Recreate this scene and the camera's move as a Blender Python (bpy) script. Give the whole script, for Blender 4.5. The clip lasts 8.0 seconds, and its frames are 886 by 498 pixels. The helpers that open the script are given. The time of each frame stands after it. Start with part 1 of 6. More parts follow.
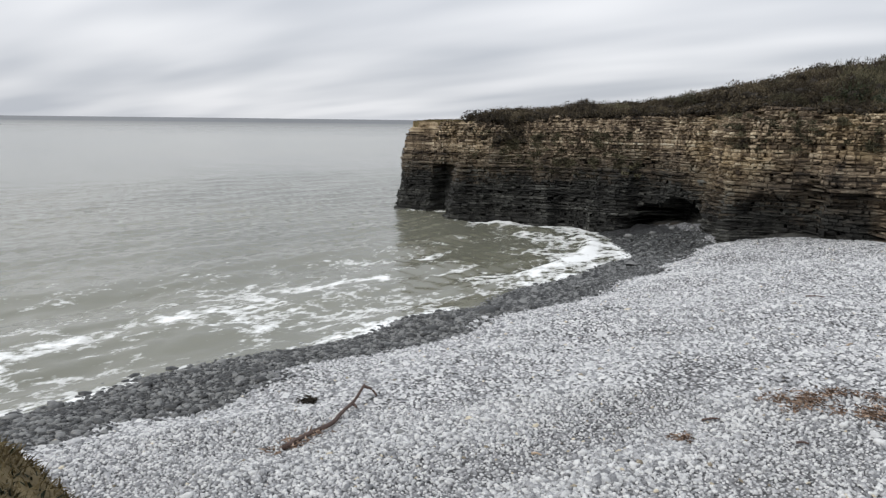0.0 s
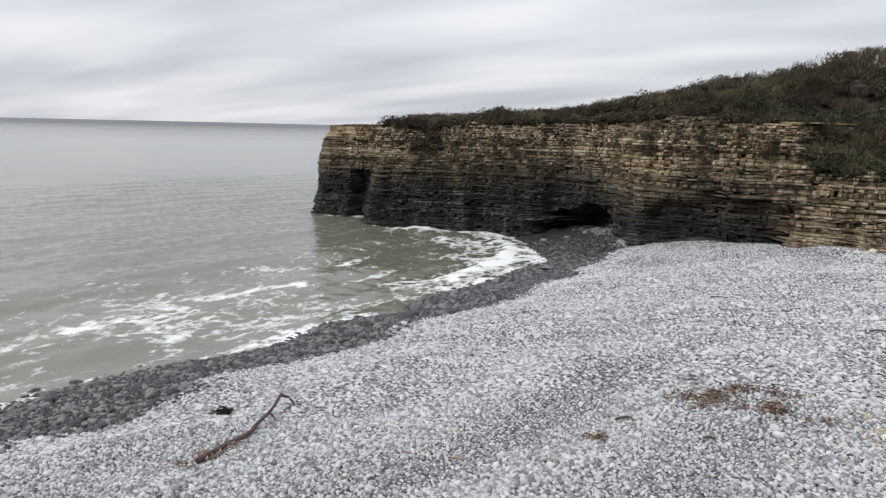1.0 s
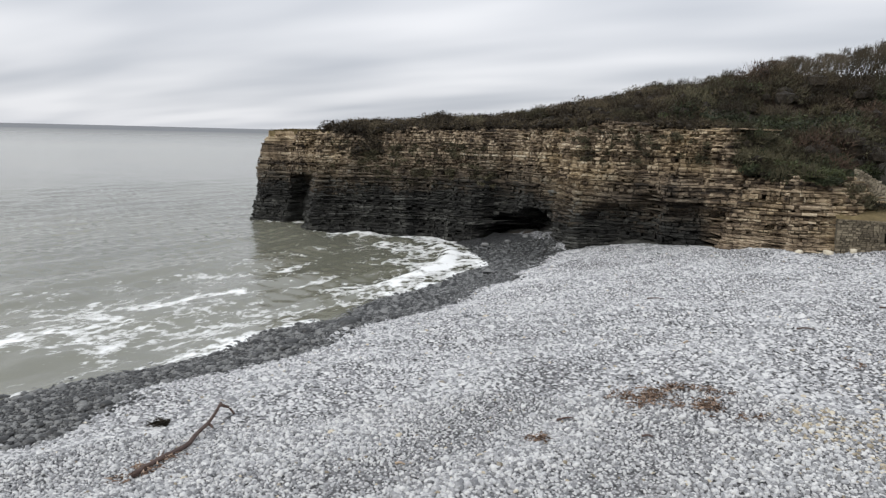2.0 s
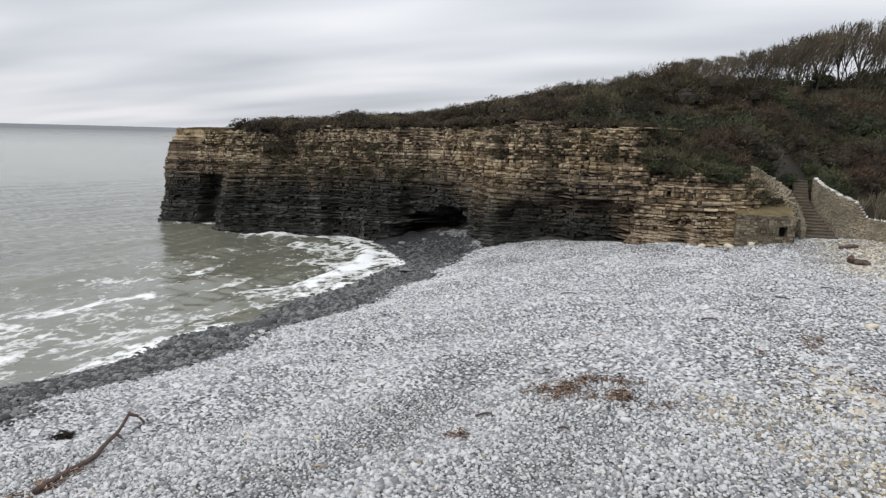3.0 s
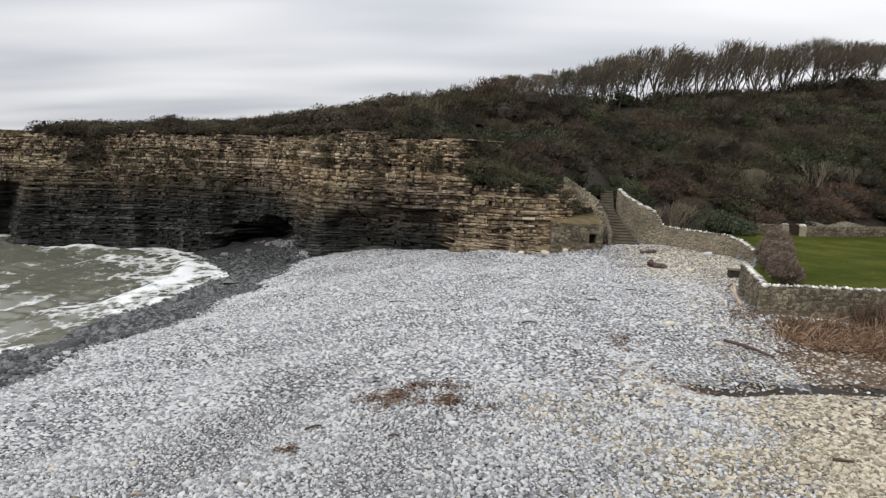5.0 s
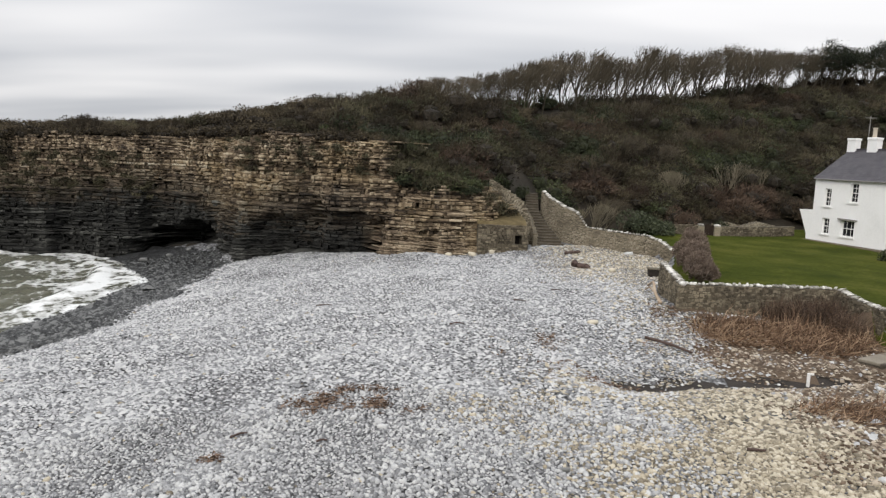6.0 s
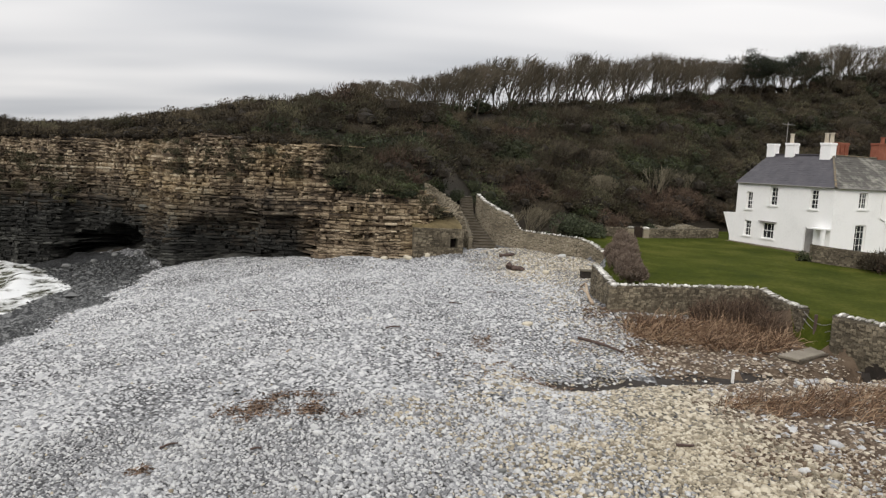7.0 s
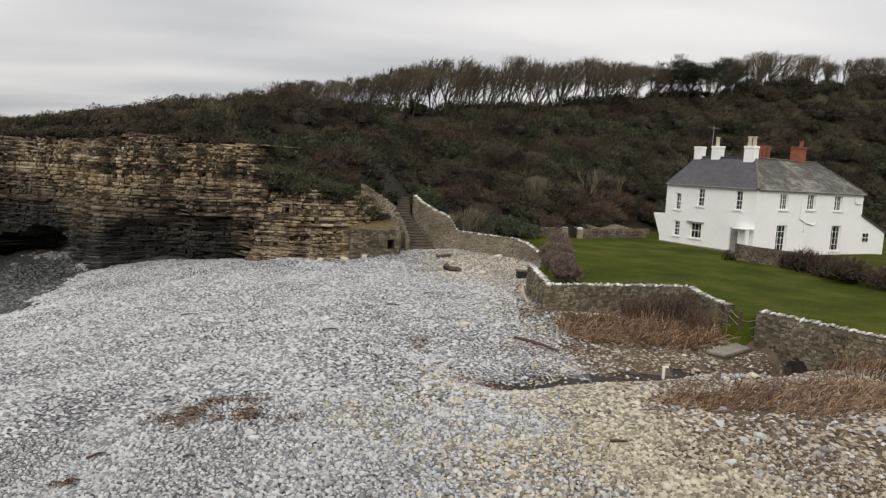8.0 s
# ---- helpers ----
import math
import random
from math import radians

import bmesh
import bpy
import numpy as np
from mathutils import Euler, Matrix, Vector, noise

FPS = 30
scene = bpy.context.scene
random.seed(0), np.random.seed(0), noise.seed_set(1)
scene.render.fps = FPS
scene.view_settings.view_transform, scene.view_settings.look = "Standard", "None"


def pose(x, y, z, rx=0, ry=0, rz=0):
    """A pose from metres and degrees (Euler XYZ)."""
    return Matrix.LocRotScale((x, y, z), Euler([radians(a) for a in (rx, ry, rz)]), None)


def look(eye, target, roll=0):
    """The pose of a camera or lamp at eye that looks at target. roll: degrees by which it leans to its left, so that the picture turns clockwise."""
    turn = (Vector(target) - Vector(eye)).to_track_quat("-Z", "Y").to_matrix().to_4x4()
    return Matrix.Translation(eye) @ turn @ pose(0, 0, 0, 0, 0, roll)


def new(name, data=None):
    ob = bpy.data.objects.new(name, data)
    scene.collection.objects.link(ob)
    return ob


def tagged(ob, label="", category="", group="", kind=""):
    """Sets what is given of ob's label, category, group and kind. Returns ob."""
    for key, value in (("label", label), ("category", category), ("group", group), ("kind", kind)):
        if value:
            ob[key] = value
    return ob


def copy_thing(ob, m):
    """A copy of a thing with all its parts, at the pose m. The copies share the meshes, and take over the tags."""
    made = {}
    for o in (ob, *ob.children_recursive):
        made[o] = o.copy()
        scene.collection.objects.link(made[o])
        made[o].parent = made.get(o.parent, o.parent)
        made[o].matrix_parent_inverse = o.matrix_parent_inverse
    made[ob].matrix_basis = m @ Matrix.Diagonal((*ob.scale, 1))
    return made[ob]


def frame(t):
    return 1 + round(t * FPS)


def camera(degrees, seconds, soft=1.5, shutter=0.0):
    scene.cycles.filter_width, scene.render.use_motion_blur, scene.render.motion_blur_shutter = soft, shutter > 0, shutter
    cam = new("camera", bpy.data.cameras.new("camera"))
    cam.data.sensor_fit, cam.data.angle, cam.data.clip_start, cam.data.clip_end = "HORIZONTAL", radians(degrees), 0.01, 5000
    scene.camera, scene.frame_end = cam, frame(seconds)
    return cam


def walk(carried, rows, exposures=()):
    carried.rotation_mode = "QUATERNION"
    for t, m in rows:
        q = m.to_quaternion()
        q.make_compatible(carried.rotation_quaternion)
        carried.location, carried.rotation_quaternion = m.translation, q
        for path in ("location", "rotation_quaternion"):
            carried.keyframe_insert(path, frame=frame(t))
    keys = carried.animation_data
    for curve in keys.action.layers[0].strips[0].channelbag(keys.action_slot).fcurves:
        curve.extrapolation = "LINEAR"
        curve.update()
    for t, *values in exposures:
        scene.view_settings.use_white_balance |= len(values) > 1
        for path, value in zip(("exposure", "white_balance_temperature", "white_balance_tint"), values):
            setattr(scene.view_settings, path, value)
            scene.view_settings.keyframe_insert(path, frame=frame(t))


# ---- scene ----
EYE = 9.5          # the eye's height over the sea, on the headland


def aim(yaw, pitch, roll):
    return pose(0, 0, EYE, 0, 0, yaw) @ pose(0, 0, 0, pitch) @ pose(0, 0, 0, 0, roll) @ pose(0, 0, 0, 90)


cam = camera(61.02, 8.0, soft=1.3)
TURNS = [
    (0.0, 39.17, -9.80, -0.74), (0.5, 35.74, -9.59, -0.95), (1.0, 32.88, -9.28, -1.37),
    (2.3, 26.76, -8.77, -1.46), (2.5, 25.46, -8.78, -1.44), (3.0, 22.00, -8.73, -1.57),
    (3.5, 18.84, -8.35, -1.84), (4.0, 15.86, -8.02, -1.90), (4.5, 12.93, -7.73, -2.15),
    (5.0, 8.84, -7.54, -2.59), (5.2, 7.19, -7.45, -2.66), (6.3, 2.04, -7.05, -2.83),
    (6.5, 1.02, -7.00, -2.90), (7.0, -1.64, -6.61, -2.94), (7.5, -4.08, -6.48, -2.97), (8.0, -6.45, -6.28, -3.17),
]
walk(cam, [(t, aim(yaw, pitch, roll)) for t, yaw, pitch, roll in TURNS],
     exposures=[(0.0, 0.06, 6400, 10), (3.5, 0.07, 6400, 10.5), (5.0, 0.06, 6520, 10.5), (6.5, 0.04, 6660, 10.5), (8.0, -0.14, 6800, 10.5)])

# ---- light: an overcast sky ----
SUN_TURN, SUN_HIGH = radians(201), radians(34)
world = bpy.data.worlds.new("overcast")
world.use_nodes = True
scene.world = world
wn, wl = world.node_tree.nodes, world.node_tree.links
wn.clear()
w_out, w_bg = wn.new("ShaderNodeOutputWorld"), wn.new("ShaderNodeBackground")
w_sky = wn.new("ShaderNodeTexSky")
w_sky.sky_type, w_sky.sun_disc, w_sky.sun_elevation, w_sky.sun_rotation = "NISHITA", False, SUN_HIGH, SUN_TURN
w_co = wn.new("ShaderNodeTexCoord")
w_sep = wn.new("ShaderNodeSeparateXYZ")
wl.new(w_co.outputs["Generated"], w_sep.inputs[0])


def w_math(op, a, b=None, clamp=False):
    n = wn.new("ShaderNodeMath")
    n.operation, n.use_clamp = op, clamp
    for i, v in enumerate((a, b)):
        if v is None:
            continue
        if isinstance(v, (int, float)):
            n.inputs[i].default_value = v
        else:
            wl.new(v, n.inputs[i])
    return n.outputs[0]


# the cloud deck is a plane overhead: streaks draw together towards the horizon
w_z = w_math("MAXIMUM", w_sep.outputs[2], 0.0)
w_den = w_math("ADD", w_z, 0.13)
w_flat = wn.new("ShaderNodeCombineXYZ")
wl.new(w_math("DIVIDE", w_sep.outputs[0], w_den), w_flat.inputs[0])
wl.new(w_math("DIVIDE", w_sep.outputs[1], w_den), w_flat.inputs[1])
w_map = wn.new("ShaderNodeMapping")
w_map.inputs["Rotation"].default_value = (0, 0, radians(28))
w_map.inputs["Scale"].default_value = (0.5, 1.25, 1)
wl.new(w_flat.outputs[0], w_map.inputs[0])


def w_noise(scale, detail, rough, shift):
    n = wn.new("ShaderNodeTexNoise")
    m = wn.new("ShaderNodeMapping")
    m.inputs["Location"].default_value = shift
    wl.new(w_map.outputs[0], m.inputs[0])
    wl.new(m.outputs[0], n.inputs["Vector"])
    n.inputs["Scale"].default_value, n.inputs["Detail"].default_value, n.inputs["Roughness"].default_value = scale, detail, rough
    return n.outputs["Fac"]


w_sum = w_math("ADD", w_math("MULTIPLY", w_noise(0.8, 2, 0.4, (3.1, 0.4, 0)), 0.84), w_math("MULTIPLY", w_noise(1.9, 2, 0.4, (7, 2, 0)), 0.16))
w_ramp = wn.new("ShaderNodeValToRGB")
wl.new(w_sum, w_ramp.inputs[0])
w_ramp.color_ramp.elements[0].position, w_ramp.color_ramp.elements[0].color = 0.36, (0.585, 0.612, 0.66, 1)
w_ramp.color_ramp.elements[1].position, w_ramp.color_ramp.elements[1].color = 0.64, (0.93, 0.935, 0.955, 1)
# overcast skies are brighter overhead
w_lift = w_math("ADD", w_math("MULTIPLY", w_math("POWER", w_z, 1.2), 1.35), 0.88)
w_scale = wn.new("ShaderNodeVectorMath")
w_scale.operation = "SCALE"
wl.new(w_ramp.outputs[0], w_scale.inputs[0])
wl.new(w_lift, w_scale.inputs["Scale"])
w_dim = wn.new("ShaderNodeVectorMath")
w_dim.operation = "SCALE"
w_dim.inputs["Scale"].default_value = 0.05
wl.new(w_sky.outputs[0], w_dim.inputs[0])
w_mix = wn.new("ShaderNodeMix")
w_mix.data_type = "RGBA"
w_mix.inputs["Factor"].default_value = 0.93
wl.new(w_dim.outputs[0], w_mix.inputs["A"])
wl.new(w_scale.outputs[0], w_mix.inputs["B"])
wl.new(w_mix.outputs["Result"], w_bg.inputs[0])
w_bg.inputs[1].default_value = 1.0
wl.new(w_bg.outputs[0], w_out.inputs[0])

sun = new("sun", bpy.data.lights.new("sun", "SUN"))
sun.data.energy, sun.data.angle, sun.data.color = 1.5, radians(25), (1.0, 0.96, 0.9)
sun.matrix_world = look((0, 0, 0), (-math.sin(SUN_TURN) * math.cos(SUN_HIGH), -math.cos(SUN_TURN) * math.cos(SUN_HIGH), -math.sin(SUN_HIGH)))
sun.location = (0, -30, 60)

# ---- materials ----
def bsdf_of(name):
    m = bpy.data.materials.new(name)
    m.use_nodes = True
    return m, m.node_tree.nodes, m.node_tree.links, m.node_tree.nodes["Principled BSDF"]


def noise_node(n, l, scale, detail=4, rough=0.55, stretch=(1, 1, 1), coords="Object"):
    co, mp, t = n.new("ShaderNodeTexCoord"), n.new("ShaderNodeMapping"), n.new("ShaderNodeTexNoise")
    mp.inputs["Scale"].default_value = stretch
    l.new(co.outputs[coords], mp.inputs[0])
    l.new(mp.outputs[0], t.inputs["Vector"])
    t.inputs["Scale"].default_value, t.inputs["Detail"].default_value, t.inputs["Roughness"].default_value = scale, detail, rough
    return t.outputs["Fac"]


def ramp_node(n, l, fac, stops):
    r = n.new("ShaderNodeValToRGB")
    l.new(fac, r.inputs[0])
    e = r.color_ramp.elements
    while len(e) < len(stops):
        e.new(0.5)
    for el, (p, c) in zip(e, stops):
        el.position, el.color = p, (*c, 1)
    return r.outputs[0]


def mix_node(n, l, fac, a, b, how="MIX"):
    x = n.new("ShaderNodeMix")
    x.data_type, x.blend_type = "RGBA", how
    for key, v in (("Factor", fac), ("A", a), ("B", b)):
        if isinstance(v, (int, float)):
            x.inputs[key].default_value = v
        elif isinstance(v, tuple):
            x.inputs[key].default_value = (*v, 1)
        else:
            l.new(v, x.inputs[key])
    return x.outputs["Result"]


def math_node(n, l, op, a, b=0.0, clamp=False):
    x = n.new("ShaderNodeMath")
    x.operation, x.use_clamp = op, clamp
    for i, v in enumerate((a, b)):
        if isinstance(v, (int, float)):
            x.inputs[i].default_value = v
        else:
            l.new(v, x.inputs[i])
    return x.outputs[0]


def bump_node(n, l, b, height, strength, distance):
    x = n.new("ShaderNodeBump")
    x.inputs["Strength"].default_value, x.inputs["Distance"].default_value = strength, distance
    l.new(height, x.inputs["Height"])
    l.new(x.outputs[0], b.inputs["Normal"])


def surface(name, dark, mid, light, coarse, fine, rough=0.85, bump=0.4, depth=0.02, vary="", spread=0.5, stretch=(1, 1, 1), spec=0.3, zone=0.0, plant=0.0):
    """A rough natural surface: colours over two scales of noise; vary 'island' or 'object' shifts each piece's tone,
    zone sorts stones into bands along the shore, plant gives each plant its own tone."""
    m, n, l, b = bsdf_of(name)
    c, f = noise_node(n, l, coarse, 3, 0.5, stretch), noise_node(n, l, fine, 5, 0.65, stretch)
    tone = math_node(n, l, "ADD", math_node(n, l, "MULTIPLY", c, 0.55), math_node(n, l, "MULTIPLY", f, 0.45))
    if vary:
        if vary == "island":
            r = n.new("ShaderNodeNewGeometry").outputs["Random Per Island"]
        else:
            r = n.new("ShaderNodeObjectInfo").outputs["Random"]
        tone = math_node(n, l, "ADD", tone, math_node(n, l, "MULTIPLY", math_node(n, l, "SUBTRACT", r, 0.5), spread))
    if zone:
        z = noise_node(n, l, 0.30, 3, 0.5, (1.0, 0.3, 1))
        tone = math_node(n, l, "ADD", tone, math_node(n, l, "MULTIPLY", math_node(n, l, "SUBTRACT", z, 0.5), zone))
    if plant:
        at = n.new("ShaderNodeAttribute")
        at.attribute_name = "tone"
        tone = math_node(n, l, "ADD", tone, math_node(n, l, "MULTIPLY", math_node(n, l, "SUBTRACT", at.outputs["Fac"], 0.5), plant))
    l.new(ramp_node(n, l, tone, [(0.26, dark), (0.5, mid), (0.76, light)]), b.inputs["Base Color"])
    b.inputs["Roughness"].default_value, b.inputs["Specular IOR Level"].default_value = rough, spec
    if bump:
        bump_node(n, l, b, f, bump, depth)
    return m


M_STONE = surface("limestone_pebble", (0.15, 0.153, 0.158), (0.37, 0.374, 0.376), (0.54, 0.54, 0.53), 9, 45, 0.8, 0.3, 0.012, "island", 0.5, zone=0.10)
M_STONE_ONE = surface("limestone_pebble_single", (0.15, 0.153, 0.158), (0.37, 0.374, 0.376), (0.54, 0.54, 0.53), 9, 45, 0.8, 0.3, 0.012, "object", 0.5, zone=0.10)
M_STONE_WARM = surface("buff_pebble", (0.16, 0.137, 0.10), (0.355, 0.31, 0.228), (0.53, 0.48, 0.38), 9, 45, 0.8, 0.25, 0.01, "island", 0.6)
M_STONE_WET = surface("wet_pebble", (0.007, 0.0075, 0.0075), (0.031, 0.0325, 0.032), (0.14, 0.142, 0.137), 8, 40, 0.5, 0.2, 0.01, "island", 0.8, spec=0.5)
M_STONE_EARTHY = surface("earthy_pebble", (0.07, 0.048, 0.032), (0.16, 0.118, 0.082), (0.40, 0.345, 0.27), 9, 45, 0.85, 0.25, 0.01, "island", 0.7)
M_EARTH = surface("dark_earth", (0.05, 0.034, 0.023), (0.098, 0.069, 0.046), (0.17, 0.127, 0.09), 1.3, 14, 0.95, 0.7, 0.04)
M_GRASS = surface("lawn_grass", (0.016, 0.026, 0.004), (0.044, 0.054, 0.008), (0.105, 0.10, 0.024), 0.4, 5, 0.95, 0.5, 0.03, spec=0.03)
M_SCRUB_SOIL = surface("scrub_litter", (0.012, 0.010, 0.007), (0.027, 0.022, 0.015), (0.055, 0.045, 0.03), 0.5, 6, 0.95, 0.7, 0.08)
M_BROWN_GRASS = surface("withered_grass", (0.045, 0.033, 0.015), (0.105, 0.08, 0.037), (0.20, 0.155, 0.08), 1.8, 14, 0.95, 0.5, 0.03)
# also colours the dark sheets that paint shade in openings
M_MUD_SHADE = surface("stream_mud_and_shade", (0.012, 0.010, 0.008), (0.025, 0.02, 0.016), (0.05, 0.042, 0.034), 1.5, 12, 0.75, 0.4, 0.02, spec=0.25)
M_RENDER = surface("white_limewash", (0.76, 0.76, 0.75), (0.84, 0.84, 0.83), (0.88, 0.88, 0.87), 0.5, 6, 0.8, 0.15, 0.01)
M_SLATE = surface("purple_slate", (0.038, 0.035, 0.042), (0.056, 0.052, 0.060), (0.08, 0.075, 0.083), 1.0, 12, 0.55, 0.2, 0.01, "island", 0.2)
M_SLATE_OLD = surface("lichened_slate", (0.05, 0.047, 0.042), (0.092, 0.087, 0.077), (0.36, 0.35, 0.30), 0.3, 2.4, 0.85, 0.3, 0.02, "island", 0.1)
M_BRICK = surface("red_brick", (0.09, 0.028, 0.018), (0.20, 0.064, 0.038), (0.29, 0.115, 0.075), 3, 14, 0.9, 0.3, 0.01, "island", 0.3)
M_WOODPAINT = surface("white_paint", (0.70, 0.70, 0.68), (0.78, 0.78, 0.76), (0.82, 0.82, 0.80), 2, 12, 0.5, 0, 0)
M_DOOR = surface("weathered_door", (0.16, 0.15, 0.14), (0.24, 0.23, 0.22), (0.33, 0.32, 0.30), 2, 20, 0.7, 0.2, 0.01)
M_CLAY = surface("buff_clay", (0.33, 0.28, 0.21), (0.45, 0.40, 0.32), (0.56, 0.51, 0.43), 3, 20, 0.85, 0.1, 0.01)
M_WALLSTONE = surface("wall_limestone", (0.04, 0.033, 0.023), (0.125, 0.105, 0.074), (0.29, 0.25, 0.18), 0.7, 18, 0.9, 0.5, 0.03, "island", 0.3)
M_WALLSTONE_ONE = surface("wall_limestone_single", (0.04, 0.033, 0.023), (0.125, 0.105, 0.074), (0.29, 0.25, 0.18), 0.7, 18, 0.9, 0.5, 0.03, "object", 0.3)
M_WALLSTONE_PALE = surface("pale_wall_limestone", (0.10, 0.083, 0.058), (0.225, 0.194, 0.142), (0.40, 0.355, 0.275), 0.7, 18, 0.9, 0.5, 0.03, "island", 0.2)
M_MORTAR = surface("wall_core", (0.05, 0.043, 0.031), (0.105, 0.09, 0.065), (0.18, 0.158, 0.12), 1.5, 14, 0.95, 0.4, 0.02)
M_COPING = surface("white_coping", (0.17, 0.16, 0.135), (0.42, 0.405, 0.37), (0.74, 0.72, 0.68), 4, 20, 0.85, 0.3, 0.01, "object", 0.55)
M_STEP = surface("worn_step", (0.035, 0.028, 0.02), (0.075, 0.062, 0.046), (0.15, 0.13, 0.10), 2, 16, 0.9, 0.3, 0.01)
M_SLAB = surface("pale_concrete", (0.15, 0.13, 0.10), (0.22, 0.195, 0.155), (0.30, 0.27, 0.22), 1, 12, 0.9, 0.2, 0.01)
M_BARK = surface("grey_bark", (0.022, 0.018, 0.013), (0.05, 0.042, 0.03), (0.10, 0.085, 0.06), 1.5, 14, 0.95, 0.3, 0.01, "object", 0.2)
M_TWIG = surface("bare_twig", (0.034, 0.028, 0.018), (0.075, 0.062, 0.042), (0.14, 0.118, 0.085), 0.6, 5, 0.95, 0, 0, "object", 0.3)
M_LEAF = surface("evergreen_leaf", (0.010, 0.014, 0.006), (0.030, 0.037, 0.016), (0.075, 0.086, 0.036), 0.35, 2, 0.8, 0, 0, "island", 0.2, plant=0.45)
M_SCRUB = surface("winter_scrub", (0.013, 0.0098, 0.0058), (0.046, 0.0362, 0.0222), (0.108, 0.087, 0.055), 0.3, 1.6, 0.95, 0, 0, "island", 0.16, plant=0.5)
M_SCRUB_PALE = surface("olive_grey_scrub", (0.017, 0.0155, 0.009), (0.052, 0.047, 0.027), (0.125, 0.113, 0.068), 0.3, 1.6, 0.95, 0, 0, "island", 0.16, plant=0.5)
M_REDSCRUB = surface("russet_scrub", (0.026, 0.017, 0.012), (0.070, 0.046, 0.032), (0.135, 0.095, 0.068), 0.5, 3, 0.95, 0, 0, "island", 0.16, plant=0.5)
M_SHRUB = surface("grey_green_leaf", (0.022, 0.028, 0.014), (0.058, 0.069, 0.037), (0.115, 0.13, 0.075), 0.6, 4, 0.8, 0, 0, "island", 0.25, plant=0.3)
M_HEDGE = surface("clipped_hedge", (0.075, 0.055, 0.043), (0.15, 0.113, 0.088), (0.235, 0.185, 0.148), 0.6, 5, 0.95, 0, 0, "island", 0.25, plant=0.2)
M_REED = surface("dead_reed", (0.078, 0.046, 0.028), (0.172, 0.104, 0.064), (0.35, 0.245, 0.16), 0.5, 6, 0.95, 0, 0, "island", 0.7)
M_REED_DARK = surface("dark_dead_reed", (0.04, 0.026, 0.018), (0.095, 0.062, 0.043), (0.19, 0.135, 0.095), 0.5, 6, 0.95, 0, 0, "island", 0.6)
M_DRIFT = surface("wet_driftwood", (0.035, 0.022, 0.018), (0.075, 0.05, 0.042), (0.13, 0.095, 0.08), 3, 30, 0.8, 0.4, 0.01, stretch=(1, 1, 1))
M_DRIFT_PALE = surface("bleached_driftwood", (0.22, 0.16, 0.11), (0.36, 0.28, 0.20), (0.5, 0.42, 0.33), 3, 30, 0.85, 0.4, 0.01)
M_WEED = surface("dried_seaweed", (0.07, 0.045, 0.03), (0.16, 0.105, 0.075), (0.31, 0.23, 0.17), 2, 9, 0.9, 0, 0, "island", 0.6)
# dark colours that stand in for the shade inside the bushes
M_CORE = surface("bramble_inner_shade", (0.009, 0.0075, 0.005), (0.023, 0.0185, 0.013), (0.05, 0.041, 0.03), 0.6, 5, 0.95, 0.9, 0.15)
M_CORE_GREEN = surface("ivy_inner_shade", (0.007, 0.009, 0.004), (0.019, 0.022, 0.010), (0.042, 0.047, 0.021), 0.6, 5, 0.95, 0.9, 0.15)
M_POST = surface("white_post", (0.6, 0.59, 0.56), (0.75, 0.74, 0.72), (0.82, 0.81, 0.79), 4, 20, 0.7, 0.1, 0.01)


def glass_material():
    m, n, l, b = bsdf_of("window_glass")
    b.inputs["Base Color"].default_value = (0.02, 0.022, 0.025, 1)
    b.inputs["Roughness"].default_value = 0.05
    b.inputs["Specular IOR Level"].default_value = 0.5
    return m


M_GLASS = glass_material()


